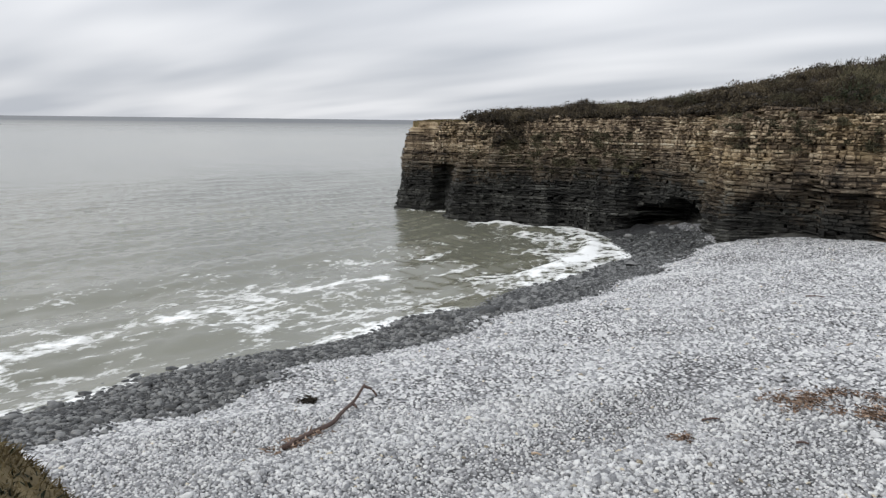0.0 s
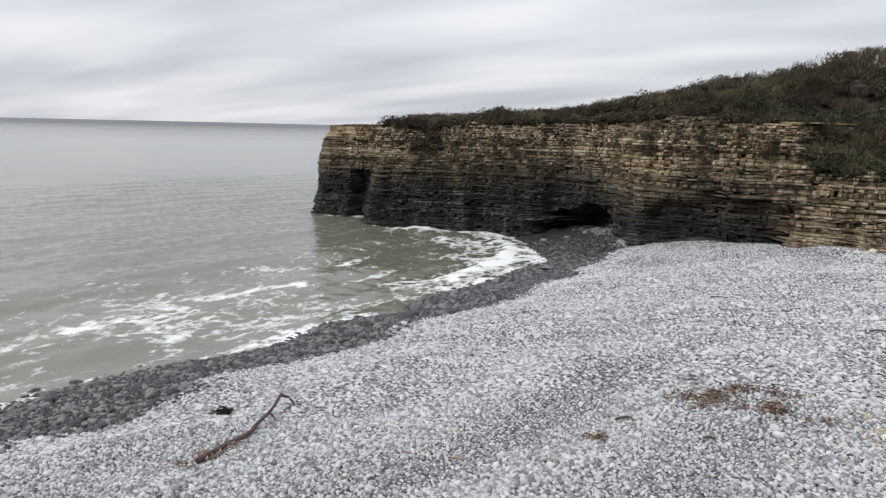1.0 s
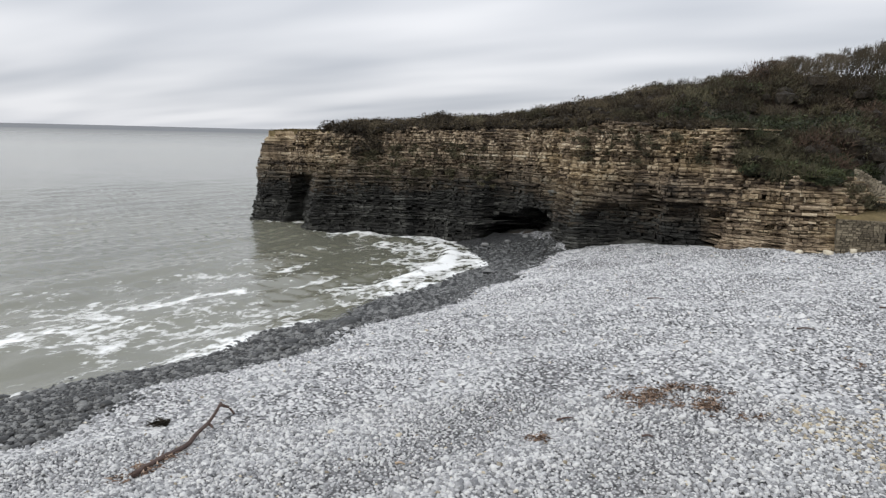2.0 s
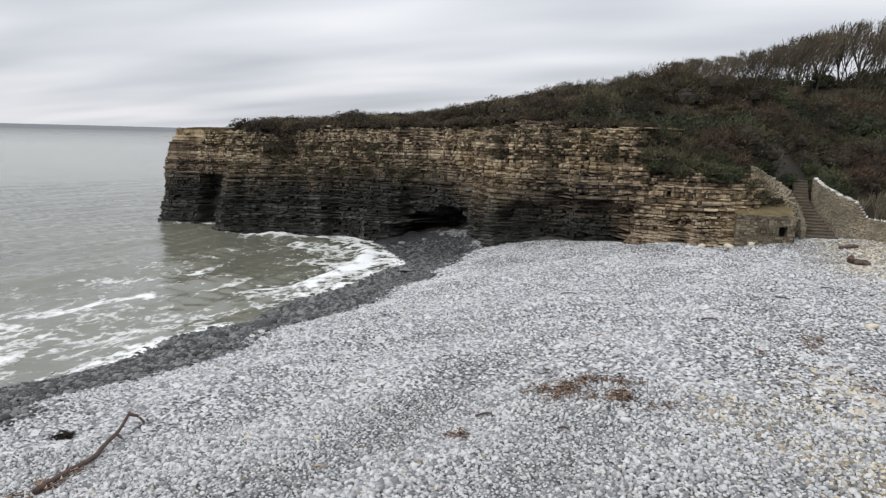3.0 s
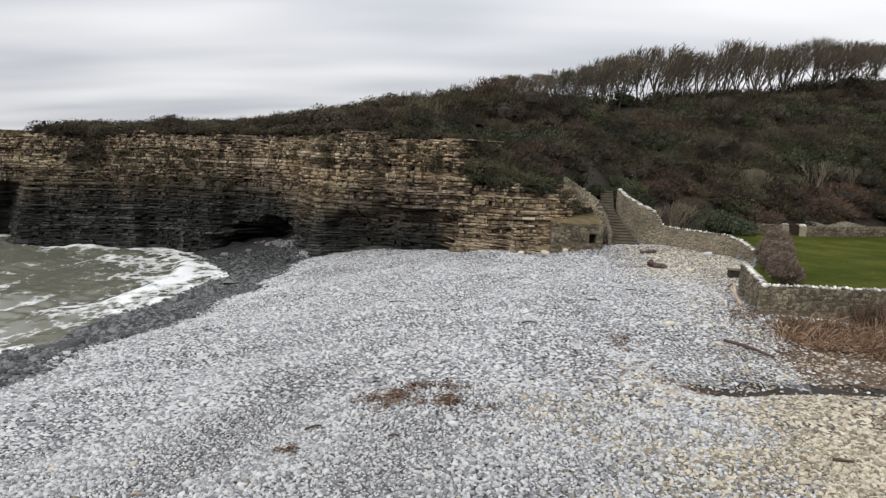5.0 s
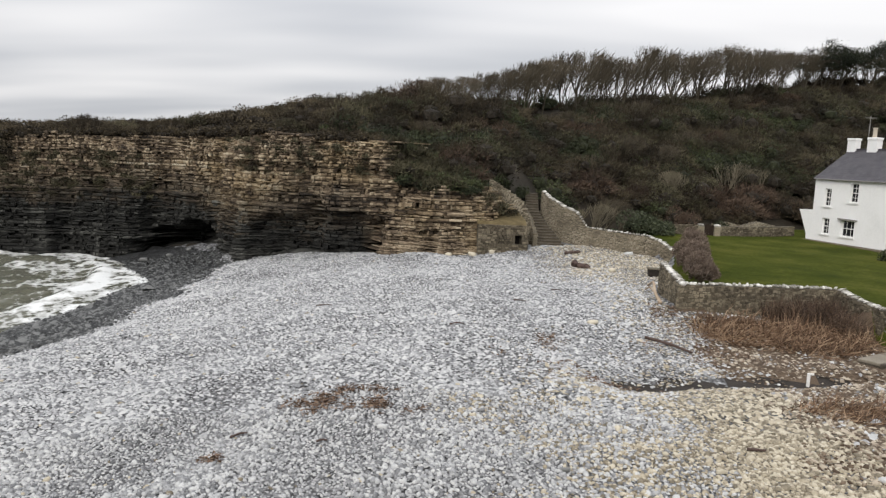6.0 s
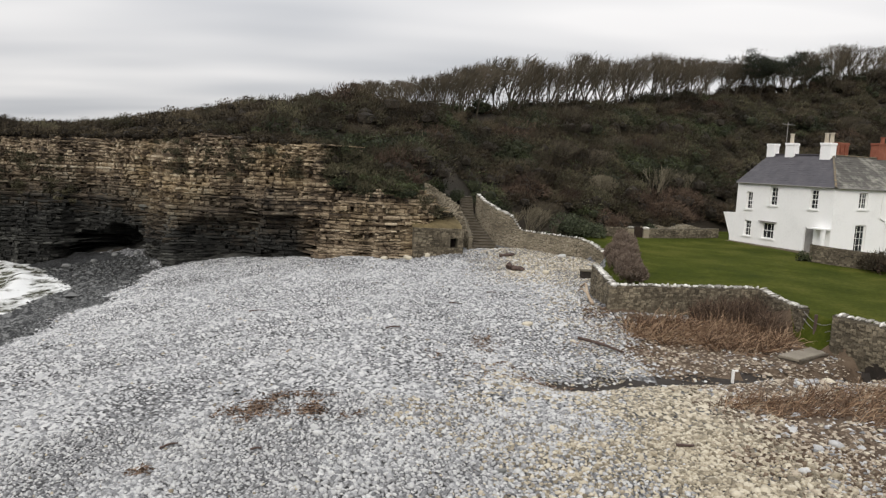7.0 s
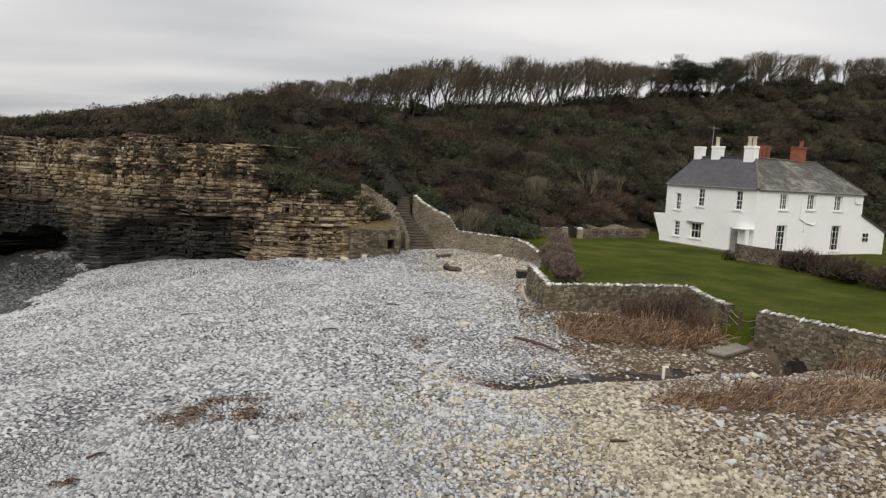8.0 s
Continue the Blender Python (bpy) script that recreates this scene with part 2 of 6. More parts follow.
def cliff_material():
    """Banded Lias: buff and rusty above, black with weed and wet below the tide's reach and, as painted shade, in the
    undercut.
    """
    m, n, l, b = bsdf_of("lias_cliff")
    co = n.new("ShaderNodeTexCoord")
    sep = n.new("ShaderNodeSeparateXYZ")
    l.new(co.outputs["Object"], sep.inputs[0])
    big = noise_node(n, l, 0.09, 4, 0.6, (1, 1, 1.6))
    mid = noise_node(n, l, 0.55, 4, 0.6, (1, 1, 1.5))
    fine = noise_node(n, l, 6.5, 6, 0.7, (0.7, 0.7, 1.4))
    isl = n.new("ShaderNodeNewGeometry").outputs["Random Per Island"]
    beds = noise_node(n, l, 1.0, 3, 0.75, (0.03, 0.03, 2.4))
    tone = math_node(n, l, "ADD", math_node(n, l, "MULTIPLY", mid, 0.42), math_node(n, l, "MULTIPLY", fine, 0.46))
    tone = math_node(n, l, "ADD", tone, math_node(n, l, "MULTIPLY", math_node(n, l, "SUBTRACT", beds, 0.46), 0.85))
    runs = noise_node(n, l, 0.9, 5, 0.65, (1, 1, 0.13))
    tone = math_node(n, l, "ADD", tone, math_node(n, l, "MULTIPLY", math_node(n, l, "SUBTRACT", runs, 0.51), 0.72))
    tone = math_node(n, l, "ADD", tone, math_node(n, l, "MULTIPLY", math_node(n, l, "SUBTRACT", isl, 0.43), 0.28))
    dry = ramp_node(n, l, tone, [(0.25, (0.026, 0.021, 0.016)), (0.41, (0.112, 0.083, 0.056)), (0.53, (0.26, 0.202, 0.138)), (0.67, (0.43, 0.355, 0.25)), (0.88, (0.60, 0.545, 0.435))])
    rust = ramp_node(n, l, tone, [(0.25, (0.035, 0.023, 0.013)), (0.41, (0.14, 0.10, 0.055)), (0.57, (0.33, 0.25, 0.145)), (0.80, (0.60, 0.50, 0.34))])
    dry = mix_node(n, l, ramp_node(n, l, big, [(0.50, (0, 0, 0)), (0.64, (1, 1, 1))]), dry, rust)
    wet = ramp_node(n, l, tone, [(0.3, (0.011, 0.011, 0.010)), (0.55, (0.028, 0.028, 0.025)), (0.75, (0.085, 0.085, 0.076)), (0.95, (0.20, 0.20, 0.18))])
    # the height of the black, weed-grown rock along the cliff, raised at x -15 to -9 to paint the undercut's shade
    along = math_node(n, l, "MULTIPLY", math_node(n, l, "ADD", sep.outputs[0], 60.0), 1 / 65.0)
    stops = [(-55, 5.6), (-44, 5.4), (-30, 6.7), (-24, 6.4), (-20, 4.5), (-15, 5.9), (-9, 6.0), (-7.8, 2.4), (-6, 0.4), (4, 0.0)]
    line = ramp_node(n, l, along, [((x + 60) / 65.0, (h / 8,) * 3) for x, h in stops])
    line = math_node(n, l, "MULTIPLY", line, 8.0)
    line = math_node(n, l, "ADD", line, math_node(n, l, "MULTIPLY", math_node(n, l, "SUBTRACT", big, 0.5), 4.0))
    line = math_node(n, l, "ADD", line, math_node(n, l, "MULTIPLY", math_node(n, l, "SUBTRACT", mid, 0.5), 3.5))
    line = math_node(n, l, "ADD", line, math_node(n, l, "MULTIPLY", math_node(n, l, "SUBTRACT", isl, 0.55), 1.6))
    fac = math_node(n, l, "MULTIPLY", math_node(n, l, "SUBTRACT", line, sep.outputs[2]), 0.30)
    fac = math_node(n, l, "ADD", fac, 0.42, True)
    l.new(mix_node(n, l, fac, dry, wet), b.inputs["Base Color"])
    b.inputs["Roughness"].default_value = 0.85
    b.inputs["Specular IOR Level"].default_value = 0.3
    bump_node(n, l, b, fine, 0.9, 0.14)
    return m


M_CLIFF = cliff_material()


def ground_material(name, dark, mid, light, rough):
    """Shingle underfoot: small stones packed between the large ones."""
    m, n, l, b = bsdf_of(name)
    co, v = n.new("ShaderNodeTexCoord"), n.new("ShaderNodeTexVoronoi")
    l.new(co.outputs["Object"], v.inputs["Vector"])
    v.inputs["Scale"].default_value = 7.0
    big = noise_node(n, l, 0.3, 3)
    sep = n.new("ShaderNodeSeparateColor")
    l.new(v.outputs["Color"], sep.inputs[0])
    tone = math_node(n, l, "ADD", math_node(n, l, "MULTIPLY", sep.outputs[0], 0.6), math_node(n, l, "MULTIPLY", big, 0.4))
    col = ramp_node(n, l, tone, [(0.2, dark), (0.5, mid), (0.8, light)])
    # colour darkened towards each small stone's rim, painting shade in the gaps
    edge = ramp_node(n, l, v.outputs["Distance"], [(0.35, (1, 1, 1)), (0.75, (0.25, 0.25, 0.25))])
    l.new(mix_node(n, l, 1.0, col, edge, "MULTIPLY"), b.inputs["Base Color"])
    b.inputs["Roughness"].default_value = rough
    inv = math_node(n, l, "SUBTRACT", 1.0, v.outputs["Distance"])
    bump_node(n, l, b, inv, 0.9, 0.08)
    return m


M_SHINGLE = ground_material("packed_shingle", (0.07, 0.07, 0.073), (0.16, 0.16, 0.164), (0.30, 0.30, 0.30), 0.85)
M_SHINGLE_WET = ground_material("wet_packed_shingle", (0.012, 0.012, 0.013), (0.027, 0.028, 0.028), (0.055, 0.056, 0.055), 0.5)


def sea_material():
    m, n, l, b = bsdf_of("grey_green_sea")
    at = n.new("ShaderNodeAttribute")
    at.attribute_name = "foam"
    lace = noise_node(n, l, 0.75, 7, 0.66, (1.0, 0.5, 1))
    fine = noise_node(n, l, 3.0, 5, 0.7, (1.0, 0.6, 1))
    thread = math_node(n, l, "ABSOLUTE", math_node(n, l, "SUBTRACT", noise_node(n, l, 0.9, 4, 0.6, (1.0, 0.6, 1)), 0.5))
    thread = math_node(n, l, "SUBTRACT", 1.0, math_node(n, l, "MULTIPLY", thread, 7.0), True)
    vein = math_node(n, l, "ABSOLUTE", math_node(n, l, "SUBTRACT", noise_node(n, l, 0.38, 5, 0.62, (1.0, 0.55, 1)), 0.5))
    vein = math_node(n, l, "SUBTRACT", 1.0, math_node(n, l, "MULTIPLY", vein, 9.0), True)
    s = math_node(n, l, "ADD", math_node(n, l, "MULTIPLY", lace, 0.26), math_node(n, l, "MULTIPLY", fine, 0.36))
    s = math_node(n, l, "ADD", s, math_node(n, l, "MULTIPLY", thread, 0.15))
    s = math_node(n, l, "ADD", s, math_node(n, l, "MULTIPLY", vein, 0.20))
    s = math_node(n, l, "ADD", s, at.outputs["Fac"])
    foam = ramp_node(n, l, s, [(0.60, (0, 0, 0)), (0.70, (0.55, 0.55, 0.55)), (0.80, (1, 1, 1))])
    tint = noise_node(n, l, 0.05, 4, 0.6, (1, 0.6, 1))
    water = ramp_node(n, l, tint, [(0.3, (0.108, 0.109, 0.082)), (0.7, (0.155, 0.154, 0.118))])
    # the dim band at the horizon, painted in: colour darkens and roughens with distance
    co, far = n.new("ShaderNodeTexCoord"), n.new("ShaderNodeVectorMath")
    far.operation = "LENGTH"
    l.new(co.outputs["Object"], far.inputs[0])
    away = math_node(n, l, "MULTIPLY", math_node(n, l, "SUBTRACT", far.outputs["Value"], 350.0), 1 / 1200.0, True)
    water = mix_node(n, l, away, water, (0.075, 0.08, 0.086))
    l.new(mix_node(n, l, foam, water, (0.74, 0.75, 0.74)), b.inputs["Base Color"])
    r = math_node(n, l, "ADD", math_node(n, l, "MULTIPLY", foam, 0.5), 0.13)
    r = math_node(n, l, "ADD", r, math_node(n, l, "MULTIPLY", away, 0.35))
    l.new(r, b.inputs["Roughness"])
    b.inputs["IOR"].default_value = 1.333
    b.inputs["Specular IOR Level"].default_value = 0.5
    rip = math_node(n, l, "ADD", noise_node(n, l, 1.3, 5, 0.6, (1, 0.5, 1)), math_node(n, l, "MULTIPLY", noise_node(n, l, 0.25, 3, 0.5, (1, 0.5, 1)), 2.0))
    bump_node(n, l, b, rip, 0.28, 0.14)
    return m


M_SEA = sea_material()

# ---- helpers for building ----
def link(name, mesh, material, parent=None, label=""):
    ob = new(name, mesh)
    if material is not None and not mesh.materials:
        mesh.materials.append(material)
    if parent is not None:
        ob.parent = parent
        ob.matrix_parent_inverse = Matrix.Translation(-parent.location)
    if label:
        tagged(ob, label)
    return ob


def part(name, bm, material, parent=None, label="", smooth=False):
    me = bpy.data.meshes.new(name)
    bm.normal_update()
    bm.to_mesh(me)
    bm.free()
    if smooth:
        me.polygons.foreach_set("use_smooth", np.ones(len(me.polygons), bool))
    return link(name, me, material, parent, label)


def mesh_of(name, verts, faces, slots=None, smooth=False):
    """A mesh from an (n, 3) array and an (m, k) array of vertex numbers."""
    verts, faces = np.asarray(verts, np.float32), np.asarray(faces, np.int32)
    me = bpy.data.meshes.new(name)
    k = faces.shape[1]
    me.vertices.add(len(verts))
    me.vertices.foreach_set("co", verts.ravel())
    me.loops.add(faces.size)
    me.loops.foreach_set("vertex_index", faces.ravel())
    me.polygons.add(len(faces))
    me.polygons.foreach_set("loop_start", np.arange(0, faces.size, k, dtype=np.int32))
    if slots is not None:
        me.polygons.foreach_set("material_index", np.asarray(slots, np.int32))
    me.polygons.foreach_set("use_smooth", np.full(len(faces), smooth))
    me.update(calc_edges=True)
    me.validate()
    return me


def empty(name, label, category, at=(0, 0, 0), group="", kind=""):
    ob = new(name)
    ob.location = at
    ob.empty_display_size = 0.2
    return tagged(ob, label, category, group, kind)


def box(bm, x0, y0, z0, x1, y1, z1, m=None):
    vs = [bm.verts.new((x, y, z)) for x in (x0, x1) for y in (y0, y1) for z in (z0, z1)]
    if m is not None:
        for v in vs:
            v.co = m @ v.co
    for f in ((0, 1, 3, 2), (4, 6, 7, 5), (0, 4, 5, 1), (2, 3, 7, 6), (0, 2, 6, 4), (1, 5, 7, 3)):
        bm.faces.new([vs[i] for i in f])
    return vs


def bevelled(bm, width, segments=1):
    bmesh.ops.bevel(bm, geom=list(bm.edges), offset=width, segments=segments, affect="EDGES", profile=0.6)
    return bm


def slab(x0, y0, z0, x1, y1, z1, bevel=0.0, m=None):
    bm = bmesh.new()
    box(bm, x0, y0, z0, x1, y1, z1, m)
    return bevelled(bm, bevel) if bevel else bm


def smoothstep(a, b, x):
    t = np.clip((x - a) / (b - a), 0, 1)
    return t * t * (3 - 2 * t)


def waves(x, y, size, seed, octaves=4):
    """Smooth noise over the plan from turned sines, between about -1 and 1."""
    rng = np.random.default_rng(seed)
    out, amp, tot = 0 * x, 1.0, 0.0
    for i in range(octaves * 3):
        a, p = rng.uniform(0, 6.283), rng.uniform(0, 6.283)
        k = 6.283 / size * 1.6 ** (i // 3) * rng.uniform(0.7, 1.3)
        amp = 0.6 ** (i // 3)
        out = out + amp * np.sin(k * (x * np.cos(a) + y * np.sin(a)) + p)
        tot += amp
    return out / tot * 2.2


# ---- the lie of the land ----
WATER_Y, WATER_X = [-60, 0, 8, 20, 30, 38, 48, 52, 56, 58, 60], [-32, -26, -24.9, -23.5, -22.7, -22.3, -22.6, -24.6, -27.5, -31, -33]
CLIFF = [(-60, 84), (-56.5, 70), (-55.2, 62), (-54.5, 59.9), (-50.5, 60.6), (-47.4, 60.8), (-45.3, 57.2), (-44.3, 56.3), (-39.8, 58.3), (-34.5, 59.6), (-28.5, 59.4),
         (-26.5, 60.3), (-21.8, 59.0), (-20.3, 56.5), (-17.6, 53.3), (-13.2, 52.4), (-8.2, 51.6), (-6.6, 50.5), (-3, 50.3), (-1.2, 50.5), (-0.4, 51.1), (0.8, 51.7), (2.7, 52.7)]
CLIFF_TOP_X, CLIFF_TOP_Z = [-60, -54, -46, -30, -17, -7.5, -7.1, -6.7, -0.6, 0.8, 1.8, 2.7], [9.3, 9.3, 9.2, 9.9, 10.4, 10.2, 8.5, 7.3, 7.2, 7.0, 6.3, 5.4]
HILL_X = [-60, -45, -30, -17, -8, -6, 0, 3, 5, 12, 25, 40, 60, 100]
HILL_FOOT = [63, 61, 62.5, 56.5, 54.5, 53, 53, 58, 60.5, 65, 70, 77, 79, 80]
HILL_LOW = [9.2, 9.3, 9.9, 10.3, 9.6, 7.5, 7.2, 6.0, 4.6, 4.2, 4.1, 4.1, 4.1, 4.1]
HILL_BACK = [90, 82, 80, 78, 76, 76, 80, 82, 86, 90, 94, 100, 102, 104]
HILL_HIGH = [9.4, 9.8, 11.0, 13.6, 15.0, 15.0, 14.3, 14.4, 14.9, 16.0, 17.2, 20.0, 23.0, 26.0]


STREAM_X, STREAM_Y = [2, 5, 11, 15.5, 17.6, 30], [23.7, 24.1, 25.9, 26.6, 27.7, 32]


def shore(x, y):
    """Metres up the beach from the water's edge, counted across it."""
    return x - np.interp(y, WATER_Y, WATER_X) + 0.5 * waves(x, y, 9, 5, 2)


def beach_height(x, y):
    s = shore(x, y)
    z = np.interp(s, [-400, -60, -10, 0, 4.7, 9, 15, 19, 24, 40], [-14, -7, -1.3, 0, 0.8, 1.6, 2.3, 2.8, 3.05, 3.2])
    z = z + 0.10 * waves(x, y, 7, 11) * smoothstep(2, 8, s)
    z = z + 0.11 * waves(s, y * 0.13, 6.5, 15, 2) * smoothstep(5, 10, s) * smoothstep(40, 20, s)
    cap = np.interp(x, [-60, -34, -28, -22, -17, -13, -8, 0, 6], [-4, -0.3, 0.5, 1.6, 2.15, 2.6, 2.95, 3.2, 4.5]) + 0.25 * waves(x, y, 3, 13, 2)
    k = smoothstep(49, 55, y)
    z = z * (1 - k) + np.minimum(z, cap) * k
    z = z + 0.55 * np.exp(-((x - 5) / 5) ** 2 - ((y - 54) / 4) ** 2)            # heaped up at the steps
    along = np.interp(x, STREAM_X, STREAM_Y)
    z = z - 0.75 * np.exp(-((y - along - 2.0) / 5.5) ** 2) * smoothstep(0, 6, x)     # the stream's hollow
    z = z - (0.38 + 0.32 * smoothstep(9, 15, x)) * np.exp(-((y - along) / 0.85) ** 2) * smoothstep(3.2, 4.6, x)
    z = z - 0.6 * np.exp(-((x - 17.6) / 1.5) ** 2 - ((y - 27.4) / 1.2) ** 2)      # scoured at the culvert
    return z


def lawn_mask(x, y):
    left = np.interp(y, [34, 39, 44.6, 50, 53], [8.9, 9.1, 10.8, 12.2, 11.4])
    front = np.interp(x, [8.7, 16.2, 16.5, 16.9, 19.3, 30, 60], [34.2, 35.3, 32, 30.1, 25.3, 3.8, -56])
    return smoothstep(-0.05, 0.25, x - left) * smoothstep(-0.05, 0.25, (y - front) * 0.6)


def hill_height(x, y):
    foot, low, back, high = (np.interp(x, HILL_X, v) for v in (HILL_FOOT, HILL_LOW, HILL_BACK, HILL_HIGH))
    t = np.clip((y - foot) / (back - foot), 0, 1)
    z = low + (high - low) * (t ** 0.85) + np.clip(y - back, 0, 60) * 0.01
    return z + 0.35 * waves(x, y, 11, 21) * np.clip(t * 4, 0, 1)


CLIFF_X, CLIFF_Y = [p[0] for p in CLIFF], [p[1] for p in CLIFF]


def land_height(x, y):
    z = beach_height(x, y)
    lawn = 3.8 + 0.012 * np.clip(y - 34, -20, 40) + 0.05 * waves(x, y, 14, 31)
    m = lawn_mask(x, y)
    z = z * (1 - m) + lawn * m
    hill = hill_height(x, y)
    foot = np.interp(x, HILL_X, HILL_FOOT)
    behind = y - np.interp(x, CLIFF_X, CLIFF_Y)
    deep = np.interp(x, [-32, -30, -20, -19, -15, -14, -7.2, -5.8], [1.6, 6.0, 6.0, 4.4, 4.2, 4.2, 3.8, 1.3])
    on_top = smoothstep(deep - 0.4, deep, behind) * (1 - smoothstep(2.2, 3.4, x)) * smoothstep(-57.5, -54.5, x)
    right = smoothstep(2.2, 3.4, x) * smoothstep(0, 0.6, y - foot)
    up = np.clip(on_top + right, 0, 1)
    z = z * (1 - up) + np.maximum(z, hill) * up
    # the headland on which the camera stands
    top = 7.9 - 0.16 * np.clip(-x - 1.5, 0, 8) - 0.02 * np.clip(x, 0, 40) + 0.08 * waves(x, y, 4, 41)
    edge = 1.12 + 0.30 * np.clip(-x - 4.9, 0, 2) - 0.8 * np.clip(-x - 7.5, 0, 10) - 0.5 * np.clip(x - 8, 0, 20)
    on_head = (1 - smoothstep(0, 3.6, y - edge)) * smoothstep(-24, -15, x)
    return z * (1 - on_head) + np.maximum(top, z) * on_head


def axis(fine0, fine1, step, far):
    mid = np.arange(fine0, fine1 + step / 2, step)
    grow = step * np.cumsum(1.28 ** np.arange(1, 40))
    lo, hi = fine0 - grow, fine1 + grow
    return np.concatenate([lo[lo > -far][::-1], mid, hi[hi < far]])


def grid_mesh(name, xs, ys, height, slot_of=None, smooth=True):
    gx, gy = np.meshgrid(xs, ys)
    gz = height(gx, gy)
    nx, ny = len(xs), len(ys)
    i = (np.arange(ny - 1)[:, None] * nx + np.arange(nx - 1)[None]).ravel()
    faces = np.stack([i, i + 1, i + nx + 1, i + nx], 1)
    verts = np.stack([gx.ravel(), gy.ravel(), gz.ravel()], 1)
    slots = slot_of(verts[faces].mean(1)) if slot_of else None
    return mesh_of(name, verts, faces, slots, smooth), verts


def ground_slots(c):
    x, y, z = c.T
    s = np.zeros(len(c), int)
    on_hill = (y > np.interp(x, HILL_X, HILL_FOOT) - 0.3) | ((y > np.interp(x, CLIFF_X, CLIFF_Y) + 1.2) & (x < 3))
    s[(shore(x, y) < 4.6 + 2.8 * smoothstep(48, 57, y)) & (x < -12)] = 6
    s[(x > 8.6 + 0.7 * waves(x, y, 3, 53, 2)) & (x < 21) & (y > 13 + 2.5 * waves(x, y, 5, 54, 2)) & (y < 34.4)] = 5
    s[lawn_mask(x, y) > 0.5] = 1
    s[on_hill & (x > -57)] = 2
    s[(x < -43) & (y > 55) & (z > 7)] = 3
    s[(y > np.interp(x, CLIFF_X, CLIFF_Y) + 0.4) & (x < -6) & (z < np.interp(x, CLIFF_TOP_X, CLIFF_TOP_Z) - 0.9)] = 7
    s[(y < 5.5) & (z > 3.6)] = 3
    s[(x > -1) & (x < 5) & (y > 52.2) & (z > 4.1)] = 2
    along = np.interp(x, STREAM_X, STREAM_Y)
    ragged = 0.75 + 0.25 * waves(x, y, 2.5, 51)
    s[(abs(y - along) < ragged) & (x > 5.2 + 0.6 * np.sin(y * 3)) & (x < 19) & (z < 2.7) & ((s == 0) | (s == 5))] = 4
    s[(x > 16.4) & (x < 17.3) & (y > 29.9) & (y < 33) & (z > 2.6)] = 1
    s[(x > 15.0) & (x < 16.4) & (y > 29.0) & (y < 35) & (s == 1)] = 5
    return s


ground_me, _ = grid_mesh("ground", axis(-62, 62, 0.5, 4700), axis(-12, 104, 0.5, 4700), land_height, ground_slots)
for m in (M_SHINGLE, M_GRASS, M_SCRUB_SOIL, M_BROWN_GRASS, M_MUD_SHADE, M_EARTH, M_SHINGLE_WET, M_CLIFF):
    ground_me.materials.append(m)
ground = tagged(new("ground", ground_me), "pale grey shingle beach, green lawn and dark wooded hillside", "ground", kind="structure")


# ---- the sea ----
FRONT_X, FRONT_Y = [-42, -36, -31, -28, -26.2, -25.2, -25, -25.4], [56.8, 57.2, 56.2, 53, 48.5, 43, 36, 28]


def sea_height(x, y):
    s = shore(x, y)
    near = np.exp(-(np.hypot(x + 24, y - 30) / 120) ** 2)
    z = 0.10 * waves(x * 1.0, y * 0.45, 5.0, 61) * near + 0.05 * waves(x, y, 1.7, 62, 3) * near
    swell = 0.16 * np.sin(s * 0.62 + 0.9 * waves(x, y, 22, 63, 2)) * np.exp(-((s + 12) / 11) ** 2)
    z = z * smoothstep(1.5, -5, s) + swell * smoothstep(0, -3, s)
    front = np.interp(y[:, 0] if y.ndim > 1 else y, FRONT_Y[::-1], FRONT_X[::-1])
    front = front[:, None] if y.ndim > 1 else front
    breaker = np.exp(-((x - front) / 0.7) ** 2) * smoothstep(30, 40, y) * smoothstep(58, 55, y)
    return z + 0.28 * breaker


sea_me, sea_v = grid_mesh("sea", axis(-100, -18, 0.42, 4900), axis(-20, 90, 0.45, 4900), sea_height)
keep_x, keep_y = sea_v[:, 0], sea_v[:, 1]
sh = shore(keep_x, keep_y)
run = np.exp(-((sh + 0.45) / 0.6) ** 2) * (0.13 + 0.12 * waves(keep_x, keep_y, 5, 73, 3))
lace = 0.14 * np.exp(-((sh + 5) / 6.0) ** 2) * (0.75 + 0.6 * waves(keep_x, keep_y, 16, 71, 2))
streak = 0.15 * np.clip(0.55 + 0.9 * waves(keep_x, keep_y, 9, 74, 2), 0, 1.3) * np.exp(-((np.sin(sh * 0.42 + 1.1 * waves(keep_x, keep_y, 20, 72, 2))) / 0.28) ** 2) * np.exp(-((sh + 9) / 9) ** 2)
front_x = np.interp(keep_y, FRONT_Y[::-1], FRONT_X[::-1])
brk = (0.24 + 0.10 * waves(keep_x, keep_y, 3, 76, 3)) * np.exp(-((keep_x - front_x - 0.4) / 0.8) ** 2) * smoothstep(36, 45, keep_y) * smoothstep(59, 56.5, keep_y)
wash = (0.05 + 0.06 * waves(keep_x, keep_y, 4, 77, 3)) * smoothstep(0.2, 1.2, keep_x - front_x) * smoothstep(38, 46, keep_y)
cliff_gap = np.interp(keep_x, CLIFF_X, CLIFF_Y) - keep_y
foot = 0.2 * np.exp(-((cliff_gap - 0.5) / 0.9) ** 2) * (keep_x > -56) * (keep_x < -27)
off = 0.10 * np.exp(-((keep_x + 57) / 5) ** 2 - ((keep_y - 60) / 5) ** 2)
foam = sea_me.attributes.new("foam", "FLOAT", "POINT")
